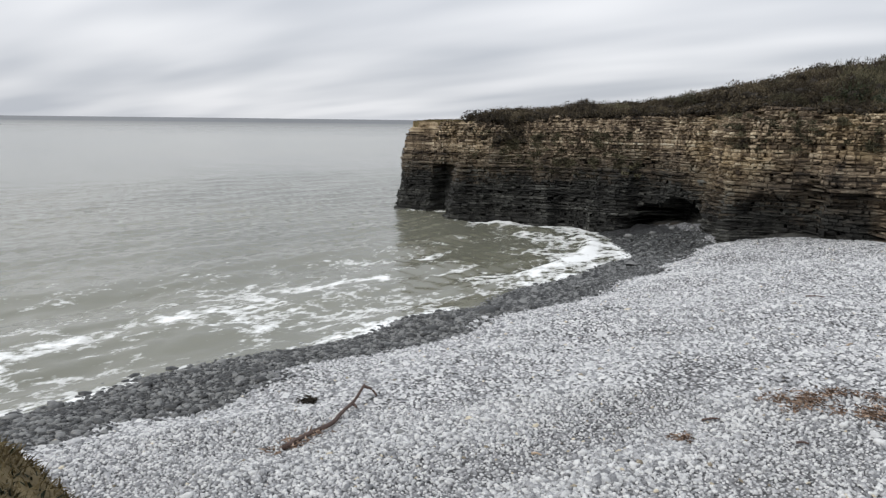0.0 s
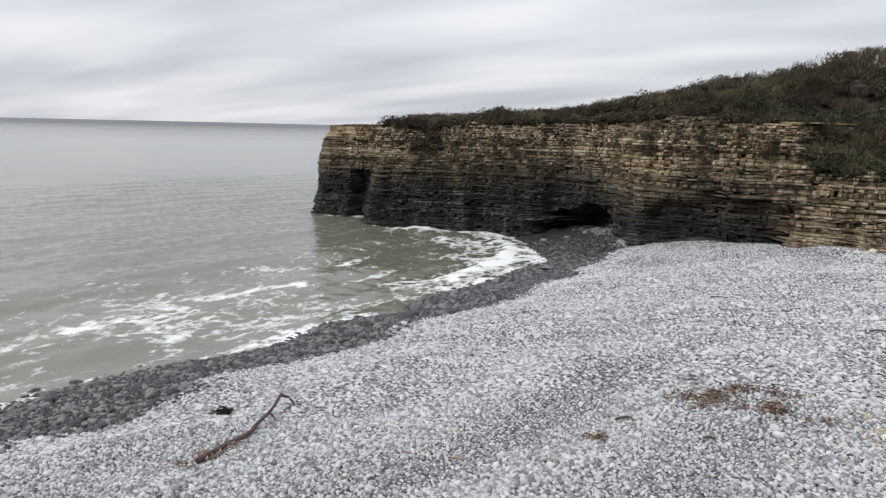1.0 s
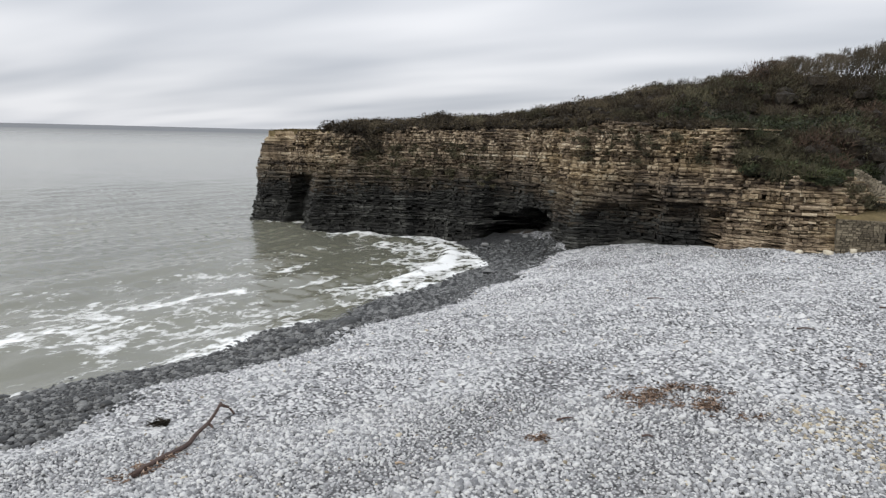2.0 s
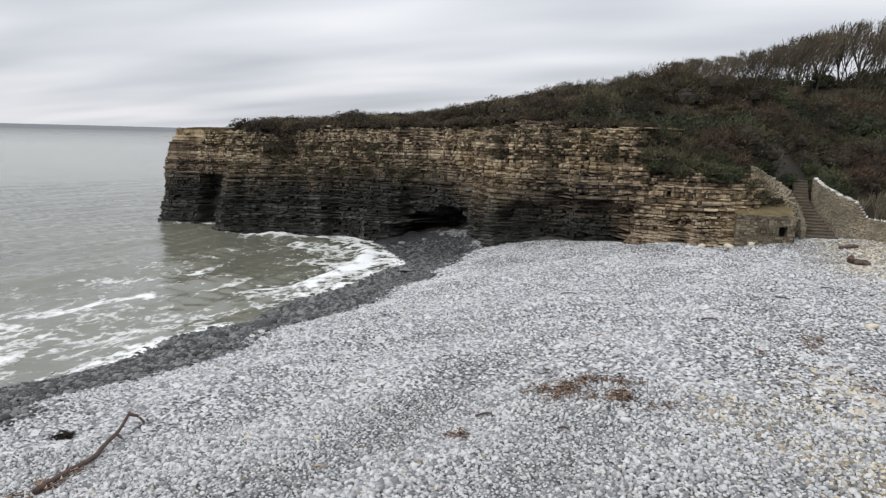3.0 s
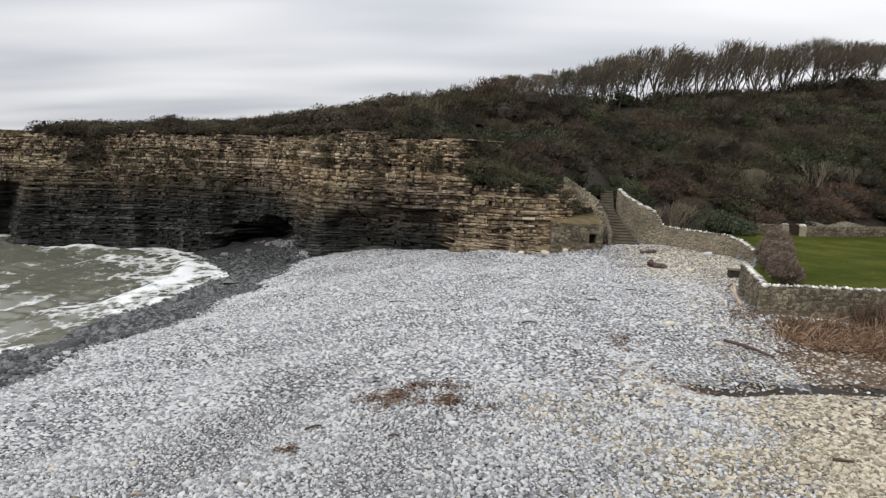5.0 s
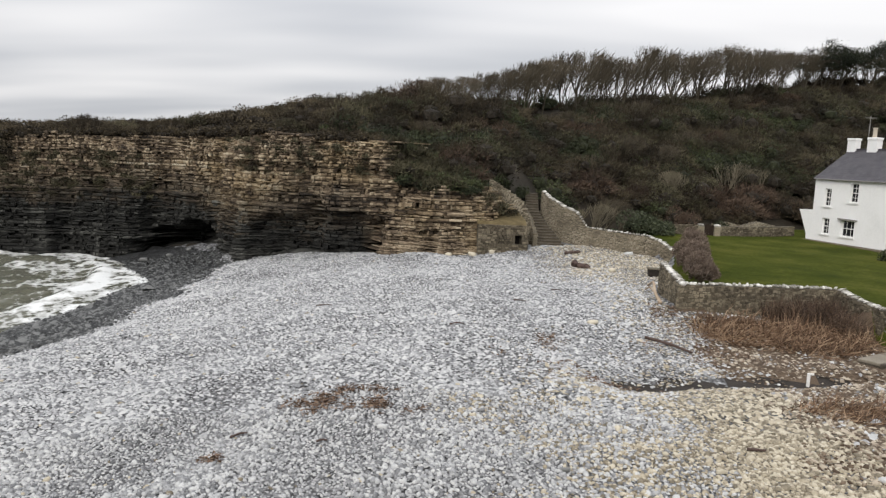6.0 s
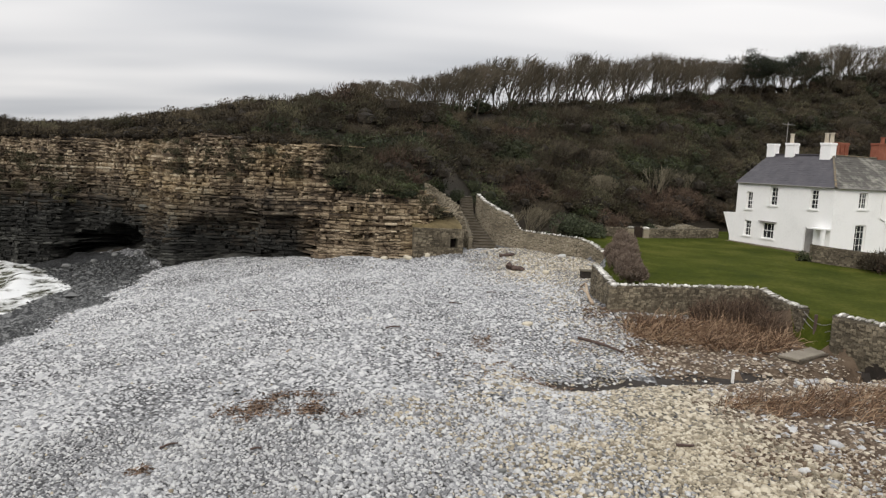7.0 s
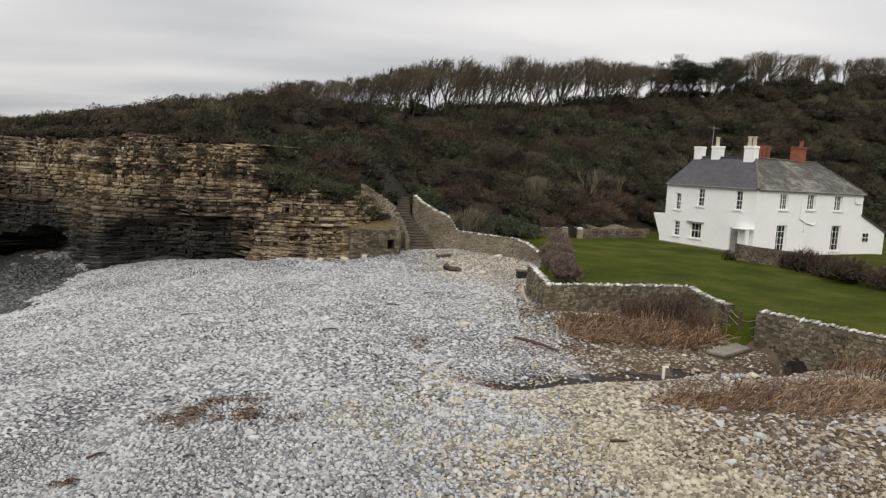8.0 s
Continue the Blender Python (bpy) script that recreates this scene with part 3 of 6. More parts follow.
foam.data.foreach_set("value", (np.clip(run + lace + streak + np.maximum(brk, wash) + foot + off, 0, 0.5) - 0.02 - 0.12 * smoothstep(-14, -30, sh)).astype(np.float32))
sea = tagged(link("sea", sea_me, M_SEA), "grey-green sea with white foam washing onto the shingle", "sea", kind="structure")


# ---- the cliff ----
def resample(points, step):
    p = np.array(points, float)
    d = np.r_[0, np.cumsum(np.hypot(*np.diff(p, axis=0).T))]
    t = np.arange(0, d[-1], step)
    q = np.stack([np.interp(t, d, p[:, i]) for i in (0, 1)], 1)
    for _ in range(6):
        q[1:-1] = q[1:-1] * 0.6 + (q[:-2] + q[2:]) * 0.2
    return t, q


CL_T, CL_Q = resample(CLIFF, 0.15)
CL_N = np.gradient(CL_Q, axis=0)
CL_N = np.stack([CL_N[:, 1], -CL_N[:, 0]], 1)
CL_N /= np.linalg.norm(CL_N, axis=1, keepdims=True)


def hollow(x, z):
    """How far caves and undercuts go back into the face."""
    roof = 3.1 - 0.16 * np.abs(x + 22.6) ** 1.35 + 0.25 * np.sin(x * 2.3)
    d = 3.8 * smoothstep(1.6, 0, abs(x + 24.6 + 0.45 * np.sin(z * 2.6) + 0.3 * np.sin(z * 7.1)) - 2.0) * smoothstep(0.5, -0.2, z - roof)
    d += 3.0 * smoothstep(0.6, 0, abs(x + 48.6) - 1.3) * smoothstep(5.2, 4.2, z)
    arch = np.interp(x, [-19, -15.5, -12, -8], [3.3, 4.5, 5.5, 4.9]) + 0.3 * np.sin(x * 1.9)
    d += 1.4 * smoothstep(1.0, 0, abs(x + 12.5) - 4.3) * smoothstep(0.35, -0.25, z - arch)
    return d


def cliff_points(t, z, out):
    """Places on the face at run t and height z, moved outwards; all arrays."""
    i = np.clip(t / 0.15, 0, len(CL_Q) - 1.001)
    k = i.astype(int)
    f = (i - k)[:, None]
    q, n = CL_Q[k] * (1 - f) + CL_Q[k + 1] * f, CL_N[k]
    w = 0.55 * waves(t, z * 0.6, 6.5, 81, 3) + 0.20 * waves(t, z * 0.4, 1.9, 82, 3)
    return q, n, out + (0.10 + 0.12 * smoothstep(-49, -54, q[:, 0])) * (4.5 - z) - hollow(q[:, 0], z) + w


def bed_of_rocks(t0, t1, z0, z1, out, rng, back=3.6):
    """A row of bedding blocks with worn, slightly uneven corners: (n, 12, 3)."""
    m = len(t0)
    zm = (z0 + z1) / 2
    tilt = rng.uniform(-0.06, 0.06, m)
    verts = np.empty((m, 12, 3))
    for e, (t, lean) in enumerate(((t0, -tilt), (t1, tilt))):
        q, n, o = cliff_points(t, zm, out + lean)
        for j, (h, inset) in enumerate(((0.0, 0.06), (0.3, 0.0), (0.75, 0.01), (1.0, 0.07))):
            verts[:, e * 6 + j, :2] = q + n * (o + rng.uniform(-0.04, 0.04, m) - inset)[:, None]
            verts[:, e * 6 + j, 2] = z0 + (z1 - z0) * h + rng.uniform(-0.02, 0.02, m)
        for j, zz in ((4, z1), (5, z0)):
            verts[:, e * 6 + j, :2] = q + n * (o - back)[:, None]
            verts[:, e * 6 + j, 2] = zz
    return verts


ROCK_F = np.array([(i, 6 + i, 7 + i, i + 1) for i in range(5)] + [(0, 1, 4, 5), (1, 2, 3, 4), (6, 11, 10, 7), (7, 10, 9, 8)])
cliff = empty("cliff", "banded limestone and shale sea cliff, buff above, black and wet below", "cliff", (-20, 56, 0), kind="structure")
rng = np.random.default_rng(7)
rocks, hard_rocks = [], []
z, hard, bed = -0.6, True, 0
while z < 11.2:
    rubble, low = z > 7.9, z < 3.4
    if hard:
        th = rng.choice((0.085, 0.12, 0.165) if rubble else (0.10, 0.15, 0.22) if low else (0.085, 0.12, 0.17, 0.24)) * rng.uniform(0.85, 1.15)
        ledge = rng.random() < 0.3
        bed_out = rng.uniform(0.10, 0.24) if ledge else rng.uniform(-0.08, 0.06)
        wide = (0.11, 0.26) if rubble else (0.16, 0.55) if low else (0.13, 0.36) if not ledge else (0.25, 0.9)
    else:
        th, bed_out, wide = rng.uniform(0.035, 0.08), rng.uniform(-0.26, -0.12), (0.5, 1.6)
    w = rng.uniform(wide[0], wide[1], 1000) * rng.choice((1, 1, 1.5), 1000)
    edge = np.r_[0, np.cumsum(w)]
    edge = np.r_[edge[edge < CL_T[-1] - 0.9], CL_T[-1] - 0.3]
    t0, t1 = edge[:-1], edge[1:]
    x = CL_Q[((t0 + t1) / 2 / 0.15).astype(int), 0]
    top = np.interp(x, CLIFF_TOP_X, CLIFF_TOP_Z) + 0.22 * waves(x, 0 * x, 5, 83, 2)
    m = len(t0)
    dz = 0.012 * (x + 20) + 0.12 * np.sin(x * 0.13) + 0.05 * waves(x, 0 * x + bed * 0.3, 9, 84, 2) + rng.normal(0, 0.012, m)
    out = bed_out * (0.7 + 0.5 * waves(t0, 0 * t0 + bed * 40.0, 9, 85, 2)) + rng.normal(0, 0.12 if rubble else 0.09, m) - np.clip(1 - (top - z) / 1.3, 0, 1) * 0.5
    out -= np.where(rng.random(m) < (0.14 if rubble else 0.06 if hard else 0), 0.4, 0)
    joint = np.where(rng.random(m) < 0.7, 0.035, -0.02) if hard else -0.02
    v = bed_of_rocks(t0, t1 - joint, z + dz, z + th + dz + 0.02, out, rng)
    ok = z + th * 0.5 < top
    single = ok & (x > -11.5) & (2.3 < z) if hard else ok & False
    room = 300 - len(hard_rocks)
    pick = np.flatnonzero(single)[:max(room, 0)]
    hard_rocks.extend(v[pick])
    ok[pick] = False
    rocks.append(v[ok])
    z += th
    hard = not hard
    bed += 1
rocks = np.concatenate(rocks)
bed_f = (ROCK_F[None] + (np.arange(len(rocks)) * 12)[:, None, None]).reshape(-1, 4)
tagged(link("bedding", mesh_of("bedding", rocks.reshape(-1, 3), bed_f), M_CLIFF, cliff), kind="stuff")
for v in hard_rocks:
    link("rock", mesh_of("rock", v, ROCK_F), M_CLIFF, cliff)


# ---- walls of field stone ----
def lump(seed, sx, sy, sz, rough=0.14, sub=1):
    """A worn stone: an uneven, slightly flattened lump."""
    bm = bmesh.new()
    bmesh.ops.create_icosphere(bm, subdivisions=sub, radius=1)
    r = random.Random(seed)
    for v in bm.verts:
        k = 1 + r.uniform(-rough, rough)
        c = Vector([math.copysign(abs(a) ** 0.75, a) for a in v.co])
        v.co = Vector((c.x * sx * k, c.y * sy * k, c.z * sz * k))
    me = bpy.data.meshes.new("stone")
    bm.to_mesh(me)
    bm.free()
    me.polygons.foreach_set("use_smooth", np.ones(len(me.polygons), bool))
    return me


COPINGS = []
for i in range(6):
    COPINGS.append(lump(100 + i, 0.078, 0.20, 0.062, 0.4))
    COPINGS[-1].materials.append(M_COPING)


def wall_run(points, step=0.25):
    p = np.array(points, float)
    d = np.r_[0, np.cumsum(np.hypot(*np.diff(p[:, :2], axis=0).T))]
    return d, p


def at_run(d, p, t):
    return [float(np.interp(t, d, p[:, i])) for i in range(4)]


def stone_wall(name, label, points, thick=0.45, material=None, coping=True, both=True, hole=None, size=(0.08, 0.25, 0.06, 0.13), seed=1, pieces=0):
    """points: x, y, foot, top along the wall's face; its body lies to the left of the run. hole: (from, to, height) of an opening at the foot."""
    material = material or M_WALLSTONE
    d, p = wall_run(points)
    top_e = empty(name, label, "wall", (p[0][0], p[0][1], p[0][2]), "garden walls", "structure")
    rng = np.random.default_rng(seed)

    def place(t, off, z):
        t0, t1 = max(0, t - 0.05), min(d[-1], t + 0.05)
        a, b = at_run(d, p, t0), at_run(d, p, t1)
        n = Vector((-(b[1] - a[1]), b[0] - a[0], 0)).normalized()
        c = at_run(d, p, t)
        return Vector((c[0], c[1], z)) + n * off, n

    # the core, a little behind the faces
    bm = bmesh.new()
    ts = np.unique(np.r_[np.arange(0, d[-1], 0.5), d])
    if hole:
        ts = np.unique(np.r_[ts, hole[0], hole[1]])
    rows = []
    for t in ts:
        x, y, z0, z1 = at_run(d, p, t)
        rows.append([bm.verts.new(place(t, o, z)[0]) for o, z in ((0.05, z0 - 0.6), (0.05, z1 - 0.03), (thick - 0.05, z1 - 0.03), (thick - 0.05, z0 - 0.6))])
    for a, b in zip(rows[:-1], rows[1:]):
        for i in range(3):
            bm.faces.new((a[i], b[i], b[i + 1], a[i + 1]))
    bm.faces.new(rows[0])
    bm.faces.new(rows[-1][::-1])
    core = part("core", bm, M_MORTAR, top_e)
    # face stones, laid in rough courses
    V, F = [], []

    def stone(t, off, z, w, h, side):
        c, n = place(t, off, z)
        a = Vector((-n.y, n.x, 0)) * -1
        g = n * side
        o = len(V)
        bulge = rng.uniform(0.01, 0.06)
        for k, (e, out) in enumerate(((1.0, 0.0), (0.8, bulge))):
            for sx, sz in ((-1, -1), (1, -1), (1, 1), (-1, 1)):
                v = c + a * (sx * w / 2 * e * rng.uniform(0.78, 1.04)) + Vector((0, 0, sz * h / 2 * e * rng.uniform(0.75, 1.04))) - g * (out + 0.005)
                V.append(v[:])
        F.extend([(o + 4, o + 5, o + 6, o + 7)] + [(o + i, o + (i + 1) % 4, o + 4 + (i + 1) % 4, o + 4 + i) for i in range(4)])

    for side, off in ((1, 0.05), (-1, thick - 0.05)) if both else ((1, 0.05),):
        rel = 0.0
        while rel < 1.0:
            h = rng.uniform(size[2], size[3])
            t = 0.0
            mean_h = float(np.mean(p[:, 3] - p[:, 2])) + 0.3
            while t < d[-1]:
                w = rng.uniform(size[0], size[1])
                tm = min(t + w / 2, d[-1])
                x, y, z0, z1 = at_run(d, p, tm)
                span = z1 - z0 + 0.3
                zc = z0 - 0.3 + (rel + h / mean_h / 2) * span
                hh = h / mean_h * span
                if zc + hh / 2 < z1 + 0.02 and not (hole and hole[0] < tm < hole[1] and zc < z0 + hole[2] * (1 - ((tm - (hole[0] + hole[1]) / 2) / (hole[1] - hole[0]) * 1.9) ** 2 * 0.5)):
                    stone(tm, off, zc + rng.normal(0, 0.022), w, hh * rng.uniform(0.8, 1.3), side)
                t += w + 0.012
            rel += h / mean_h
    for t, e in ((0.0, -1), (d[-1], 1)):      # the ends
        x, y, z0, z1 = at_run(d, p, t)
        zz = z0 - 0.7
        while zz < z1:
            h = rng.uniform(size[2], size[3])
            c, n = place(t, 0, 0)
            a = Vector((n.y, -n.x, 0)) * e
            o = len(V)
            for e2, out in ((1.0, 0.0), (0.8, 0.04)):
                for so, sz in ((0.03, 0), (thick - 0.03, 0), (thick - 0.03, 1), (0.03, 1)):
                    mid = thick / 2
                    v = Vector((x, y, 0)) + n * (mid + (so - mid) * e2) + a * out + Vector((0, 0, min(zz + h / 2 + (sz - 0.5) * h * e2, z1)))
                    V.append(v[:])
            F.extend([(o + 4, o + 5, o + 6, o + 7)] + [(o + i, o + (i + 1) % 4, o + 4 + (i + 1) % 4, o + 4 + i) for i in range(4)])
            zz += h + 0.01
    for k in range(pieces):                   # the first stones of the seen face are pieces of their own
        one = mesh_of("stone", V[k * 8:k * 8 + 8], [(4, 5, 6, 7), (0, 1, 5, 4), (1, 2, 6, 5), (2, 3, 7, 6), (3, 0, 4, 7)])
        link("stone", one, M_WALLSTONE_ONE, top_e)
    tagged(link("masonry", mesh_of("masonry", V[pieces * 8:], np.array(F[pieces * 5:]) - pieces * 8), material, top_e), kind="stuff")
    # a flat dark sheet on the face paints the shade inside the culvert
    if hole:
        x, y, z0, z1 = at_run(d, p, (hole[0] + hole[1]) / 2)
        a, n = place(hole[0], 0.03, z0 - 0.3)
        b, _ = place(hole[1], 0.03, z0 - 0.3)
        bm = bmesh.new()
        prof = [(0, 0), (0, hole[2] * 0.7), (0.25, hole[2] * 1.05), (0.5, hole[2] * 1.2), (0.75, hole[2] * 1.05), (1, hole[2] * 0.7), (1, 0)]
        bm.faces.new([bm.verts.new(a.lerp(b, u) + Vector((0, 0, v + 0.3 * (v > 0))) - n * 0.035) for u, v in prof])
        part("culvert_mouth_shade", bm, M_MUD_SHADE, top_e, "flat dark sheet painting the shade in the culvert's arched mouth")
    if coping:
        t = 0.1
        while t < d[-1]:
            x, y, z0, z1 = at_run(d, p, t)
            c, n = place(t, thick / 2, z1 + 0.03 + rng.uniform(-0.02, 0.03))
            o = link("coping_stone", COPINGS[rng.integers(6)], None, top_e)
            k = rng.uniform(0.75, 1.2)
            o.matrix_basis = Matrix.Translation(c) @ Matrix.Rotation(math.atan2(n.y, n.x) - math.pi / 2 + rng.uniform(-0.25, 0.25), 4, "Z") @ Matrix.Rotation(rng.uniform(-0.2, 0.2), 4, "X") @ Matrix.Diagonal((k, thick * 2.1 * rng.uniform(0.75, 1.1), k * rng.uniform(0.7, 1.3), 1))
            t += 0.135 * k + rng.uniform(0.0, 0.05)
    return top_e


# runs go so that the face seen from the beach lies on their right hand
stone_wall("wall_lawn_front", "grey field-stone garden wall capped with white stones", [(9.0, 39.2, 2.6, 4.5), (8.85, 36.5, 2.4, 4.4), (8.75, 34.1, 2.2, 4.25), (10, 34.15, 2.2, 4.25), (13, 34.6, 2.2, 4.25), (16.1, 35.1, 2.2, 4.25), (16.3, 33.6, 2.2, 4.05), (16.6, 31.8, 2.2, 3.95)], 0.42, M_WALLSTONE, seed=3, size=(0.09, 0.25, 0.06, 0.13), pieces=290)
stone_wall("wall_lawn_side", "tall grey stone garden wall over a stream culvert", [(16.85, 29.75, 1.9, 4.1), (19.25, 24.95, 1.9, 4.12), (22, 19.45, 2.2, 4.15), (26, 11.4, 2.6, 4.3)], 0.45, M_WALLSTONE, hole=(1.6, 2.5, 0.6), seed=4, size=(0.09, 0.27, 0.07, 0.14), pieces=290)
stone_wall("wall_beach_top", "low stone wall with pale capping at the top of the beach", [(7.0, 53.0, 3.5, 4.95), (8.5, 52.9, 3.4, 4.8), (11.0, 52.4, 3.2, 4.62), (11.6, 51.6, 3.1, 4.4), (12.1, 49.6, 3.0, 4.0)], 0.42, M_WALLSTONE_PALE, seed=5)
stone_wall("wall_steps_right", "curved stone wall retaining the bank beside the steps", [(3.95, 57.4, 5.2, 7.15), (4.35, 56.2, 4.6, 6.75), (5.2, 54.6, 4.0, 6.3), (6.2, 53.5, 3.6, 5.9), (6.7, 53.1, 3.6, 5.2), (7.0, 53.0, 3.5, 4.95)], 0.42, M_WALLSTONE_PALE, seed=6)
stone_wall("wall_steps_left", "stone parapet climbing beside the beach steps", [(0.15, 52.15, 5.8, 7.97), (0.44, 52.3, 5.6, 7.89), (1.55, 53.0, 4.9, 7.17), (2.42, 53.4, 4.3, 6.6), (2.85, 53.2, 3.7, 5.66), (3.15, 52.8, 3.5, 4.75), (3.2, 52.4, 3.5, 4.4)], 0.36, M_WALLSTONE_PALE, coping=False, seed=7)
stone_wall("wall_garden_back", "old low garden wall below the wooded bank", [(10.5, 60.2, 3.9, 4.9), (15.9, 60.6, 3.9, 4.95), (17.0, 60.9, 3.9, 4.95)], 0.45, M_WALLSTONE, coping=False, seed=8)
stone_wall("wall_garden_rear", "old low garden wall behind the lawn", [(18.3, 61.0, 3.9, 4.95), (22, 62.4, 3.9, 4.95), (25.6, 64.2, 3.9, 5.0)], 0.45, M_WALLSTONE, coping=False, seed=9)
stone_wall("wall_terrace", "stone terrace wall in front of the white house", [(26.5, 50.5, 3.9, 5.2), (27.4, 49.0, 3.9, 5.15), (28.6, 47.8, 3.9, 5.1), (30.5, 46.5, 3.9, 5.0)], 0.4, M_WALLSTONE, coping=False, seed=10)

stone_wall("wall_terrace_rear", "crumbling rubble terrace wall under the wooded bank", [(18.8, 63.6, 4.3, 4.85), (20, 64.1, 4.3, 5.1), (21.5, 64.8, 4.4, 4.8), (23.2, 65.7, 4.4, 5.15), (24.8, 66.6, 4.5, 4.8)], 0.4, M_WALLSTONE_PALE, coping=False, seed=14)
# the garden gate between its piers
for i, (px, py) in enumerate(((17.0, 60.9), (18.3, 61.0))):
    pier = empty("gate_pier", "rendered gate pier with a rounded white cap", "gate pier", (px, py, 3.9), "gate piers")
    part("shaft", slab(px - 0.25, py - 0.2, 3.8, px + 0.25, py + 0.3, 4.85, 0.02), M_WALLSTONE_PALE, pier)
    o = link("cap", lump(300 + i, 0.27, 0.26, 0.12, 0.05, 2), M_COPING, pier, "rounded white cap stone")
    o.location = (px, py + 0.05, 4.95)
gate = empty("garden_gate", "rust-brown boarded garden gate between two piers", "gate", (17.65, 61.0, 3.9))
for k in range(6):
    part("board", slab(17.27 + k * 0.13, 60.98, 3.95, 17.27 + k * 0.13 + 0.12, 61.03, 5.0 + 0.04 * math.sin(k), 0.008), M_REDSCRUB, gate)
for zz in (4.2, 4.75):
    part("rail", slab(17.27, 61.03, zz, 18.03, 61.07, zz + 0.09, 0.008), M_REDSCRUB, gate)

# ---- the beach steps ----
steps = empty("beach_steps", "worn stone steps climbing from the shingle between walls", "steps", (4.2, 52.8, 3.4), kind="structure")
STEP_COUNT = 19
for k in range(STEP_COUNT):
    f = k / (STEP_COUNT - 1)
    cx = 4.35 - 0.95 * min(1, f * 1.5) - 0.15 * f
    cy = 52.55 + 0.30 * k
    w = 1.9 - 1.15 * min(1, f * 2.0)
    zz = 3.55 + 0.178 * k
    part("riser", slab(cx - w / 2 - 0.1, cy, zz - 0.9, cx + w / 2 + 0.1, cy + 0.55, zz + 0.10, 0.01), M_MORTAR, steps)
    part("tread", slab(cx - w / 2 - 0.1, cy - 0.05, zz + 0.104, cx + w / 2 + 0.1, cy + 0.5, zz + 0.178, 0.02), M_STEP, steps)

# masonry store built against the cliff foot
store = empty("stone_store", "small masonry shelter with a dark sheet painting the shade inside the square opening and grassed top", "shelter", (0.6, 51.4, 3.2))
rngs = np.random.default_rng(12)
bm = bmesh.new()
ang = math.atan2(0.5, 2.3)
ms = Matrix.Translation((-0.55, 50.15, 0)) @ Matrix.Rotation(ang, 4, "Z")
for x0, x1, z0, z1 in ((0, 2.55, 2.6, 5.0), (2.55, 3.05, 2.6, 3.7), (2.55, 3.05, 4.35, 5.0), (3.05, 3.45, 2.6, 5.0)):
    box(bm, x0, 0.06, z0, x1, 2.2, z1, ms)
part("body", bm, M_MORTAR, store)
V, F = [], []
zz = 2.7
while zz < 5.0:
    h = rngs.uniform(0.07, 0.17)
    x = 0.0
    while x < 3.45:
        w = rngs.uniform(0.12, 0.36)
        x1 = min(x + w, 3.45)
        if not (x1 > 2.57 and x < 3.03 and 3.7 < zz + h / 2 < 4.33):
            o = len(V)
            for e, out in ((1.0, 0.05), (0.82, -rngs.uniform(0.0, 0.06))):
                for sx, sz in ((-1, -1), (1, -1), (1, 1), (-1, 1)):
                    V.append((ms @ Vector(((x + x1) / 2 + sx * (x1 - x) / 2 * e, out, zz + h / 2 + sz * h / 2 * e)))[:])
            F += [(o + 4, o + 5, o + 6, o + 7)] + [(o + i, o + (i + 1) % 4, o + 4 + (i + 1) % 4, o + 4 + i) for i in range(4)]
        x = x1 + 0.01
    zz += h + 0.01
tagged(link("masonry", mesh_of("masonry", V, F), M_WALLSTONE, store), kind="stuff")
# dark sheet set back in the opening, painting the shade inside
part("opening_shade", slab(2.5, 0.8, 3.6, 3.1, 0.9, 4.4, 0, ms), M_MUD_SHADE, store, "dark sheet painting the shade inside the square opening")
bm = bmesh.new()
for i in range(9):
    for j in range(6):
        bm.verts.new(ms @ Vector((-0.1 + i * 0.43, 0.0 + j * 0.45, 4.98 + 0.32 * (j / 5) ** 0.7 * 2.2 + random.uniform(0, 0.08))))
bm.verts.ensure_lookup_table()
for i in range(8):
    for j in range(5):
        bm.faces.new([bm.verts[k] for k in (i * 6 + j, (i + 1) * 6 + j, (i + 1) * 6 + j + 1, i * 6 + j + 1)])
part("turf_top", bm, M_BROWN_GRASS, store, "rough yellowed turf on the top", True)

# ---- the white house ----
HOUSE = Matrix(((0.9325, -0.361, 0, 29.6), (0.361, 0.9325, 0, 53.7), (0, 0, 1, 4.0), (0, 0, 0, 1)))
LA, LB, WING, EAVE, RIDGE = 9.45, 12.6, 6.4, 5.2, 7.5
house = empty("white_house", "white limewashed two-storey house with slate roofs and tall chimneys", "house", HOUSE.translation)


def facade(bm, length, height, holes, along, thick=0.35, start=0.0):
    """A wall with real openings, cut into blocks round its holes (a0, z0, a1, z1)."""
    cuts = sorted({start, length, *[h[0] for h in holes], *[h[2] for h in holes]})
    for a0, a1 in zip(cuts[:-1], cuts[1:]):
        hs = sorted([(h[1], h[3]) for h in holes if h[0] <= a0 + 1e-6 and h[2] >= a1 - 1e-6])
        z = -0.6
        for z0, z1 in hs + [(height, height)]:
            if z0 > z:
                if along == "x":
                    box(bm, a0, 0, z, a1, thick, z0, HOUSE)
                else:
                    box(bm, 0, a0, z, thick, a1, z0, HOUSE)
            z = z1


A_HOLES = {"upper_far": (7.75, 2.95, 8.4, 4.35), "upper_mid": (5.2, 3.4, 5.95, 4.85), "upper_near": (1.4, 3.4, 2.1, 4.85), "lower_far": (7.65, 0.75, 8.35, 2.0), "lower_wide": (5.25, 0.75, 6.45, 2.0), "door": (1.5, -0.05, 2.3, 2.0)}
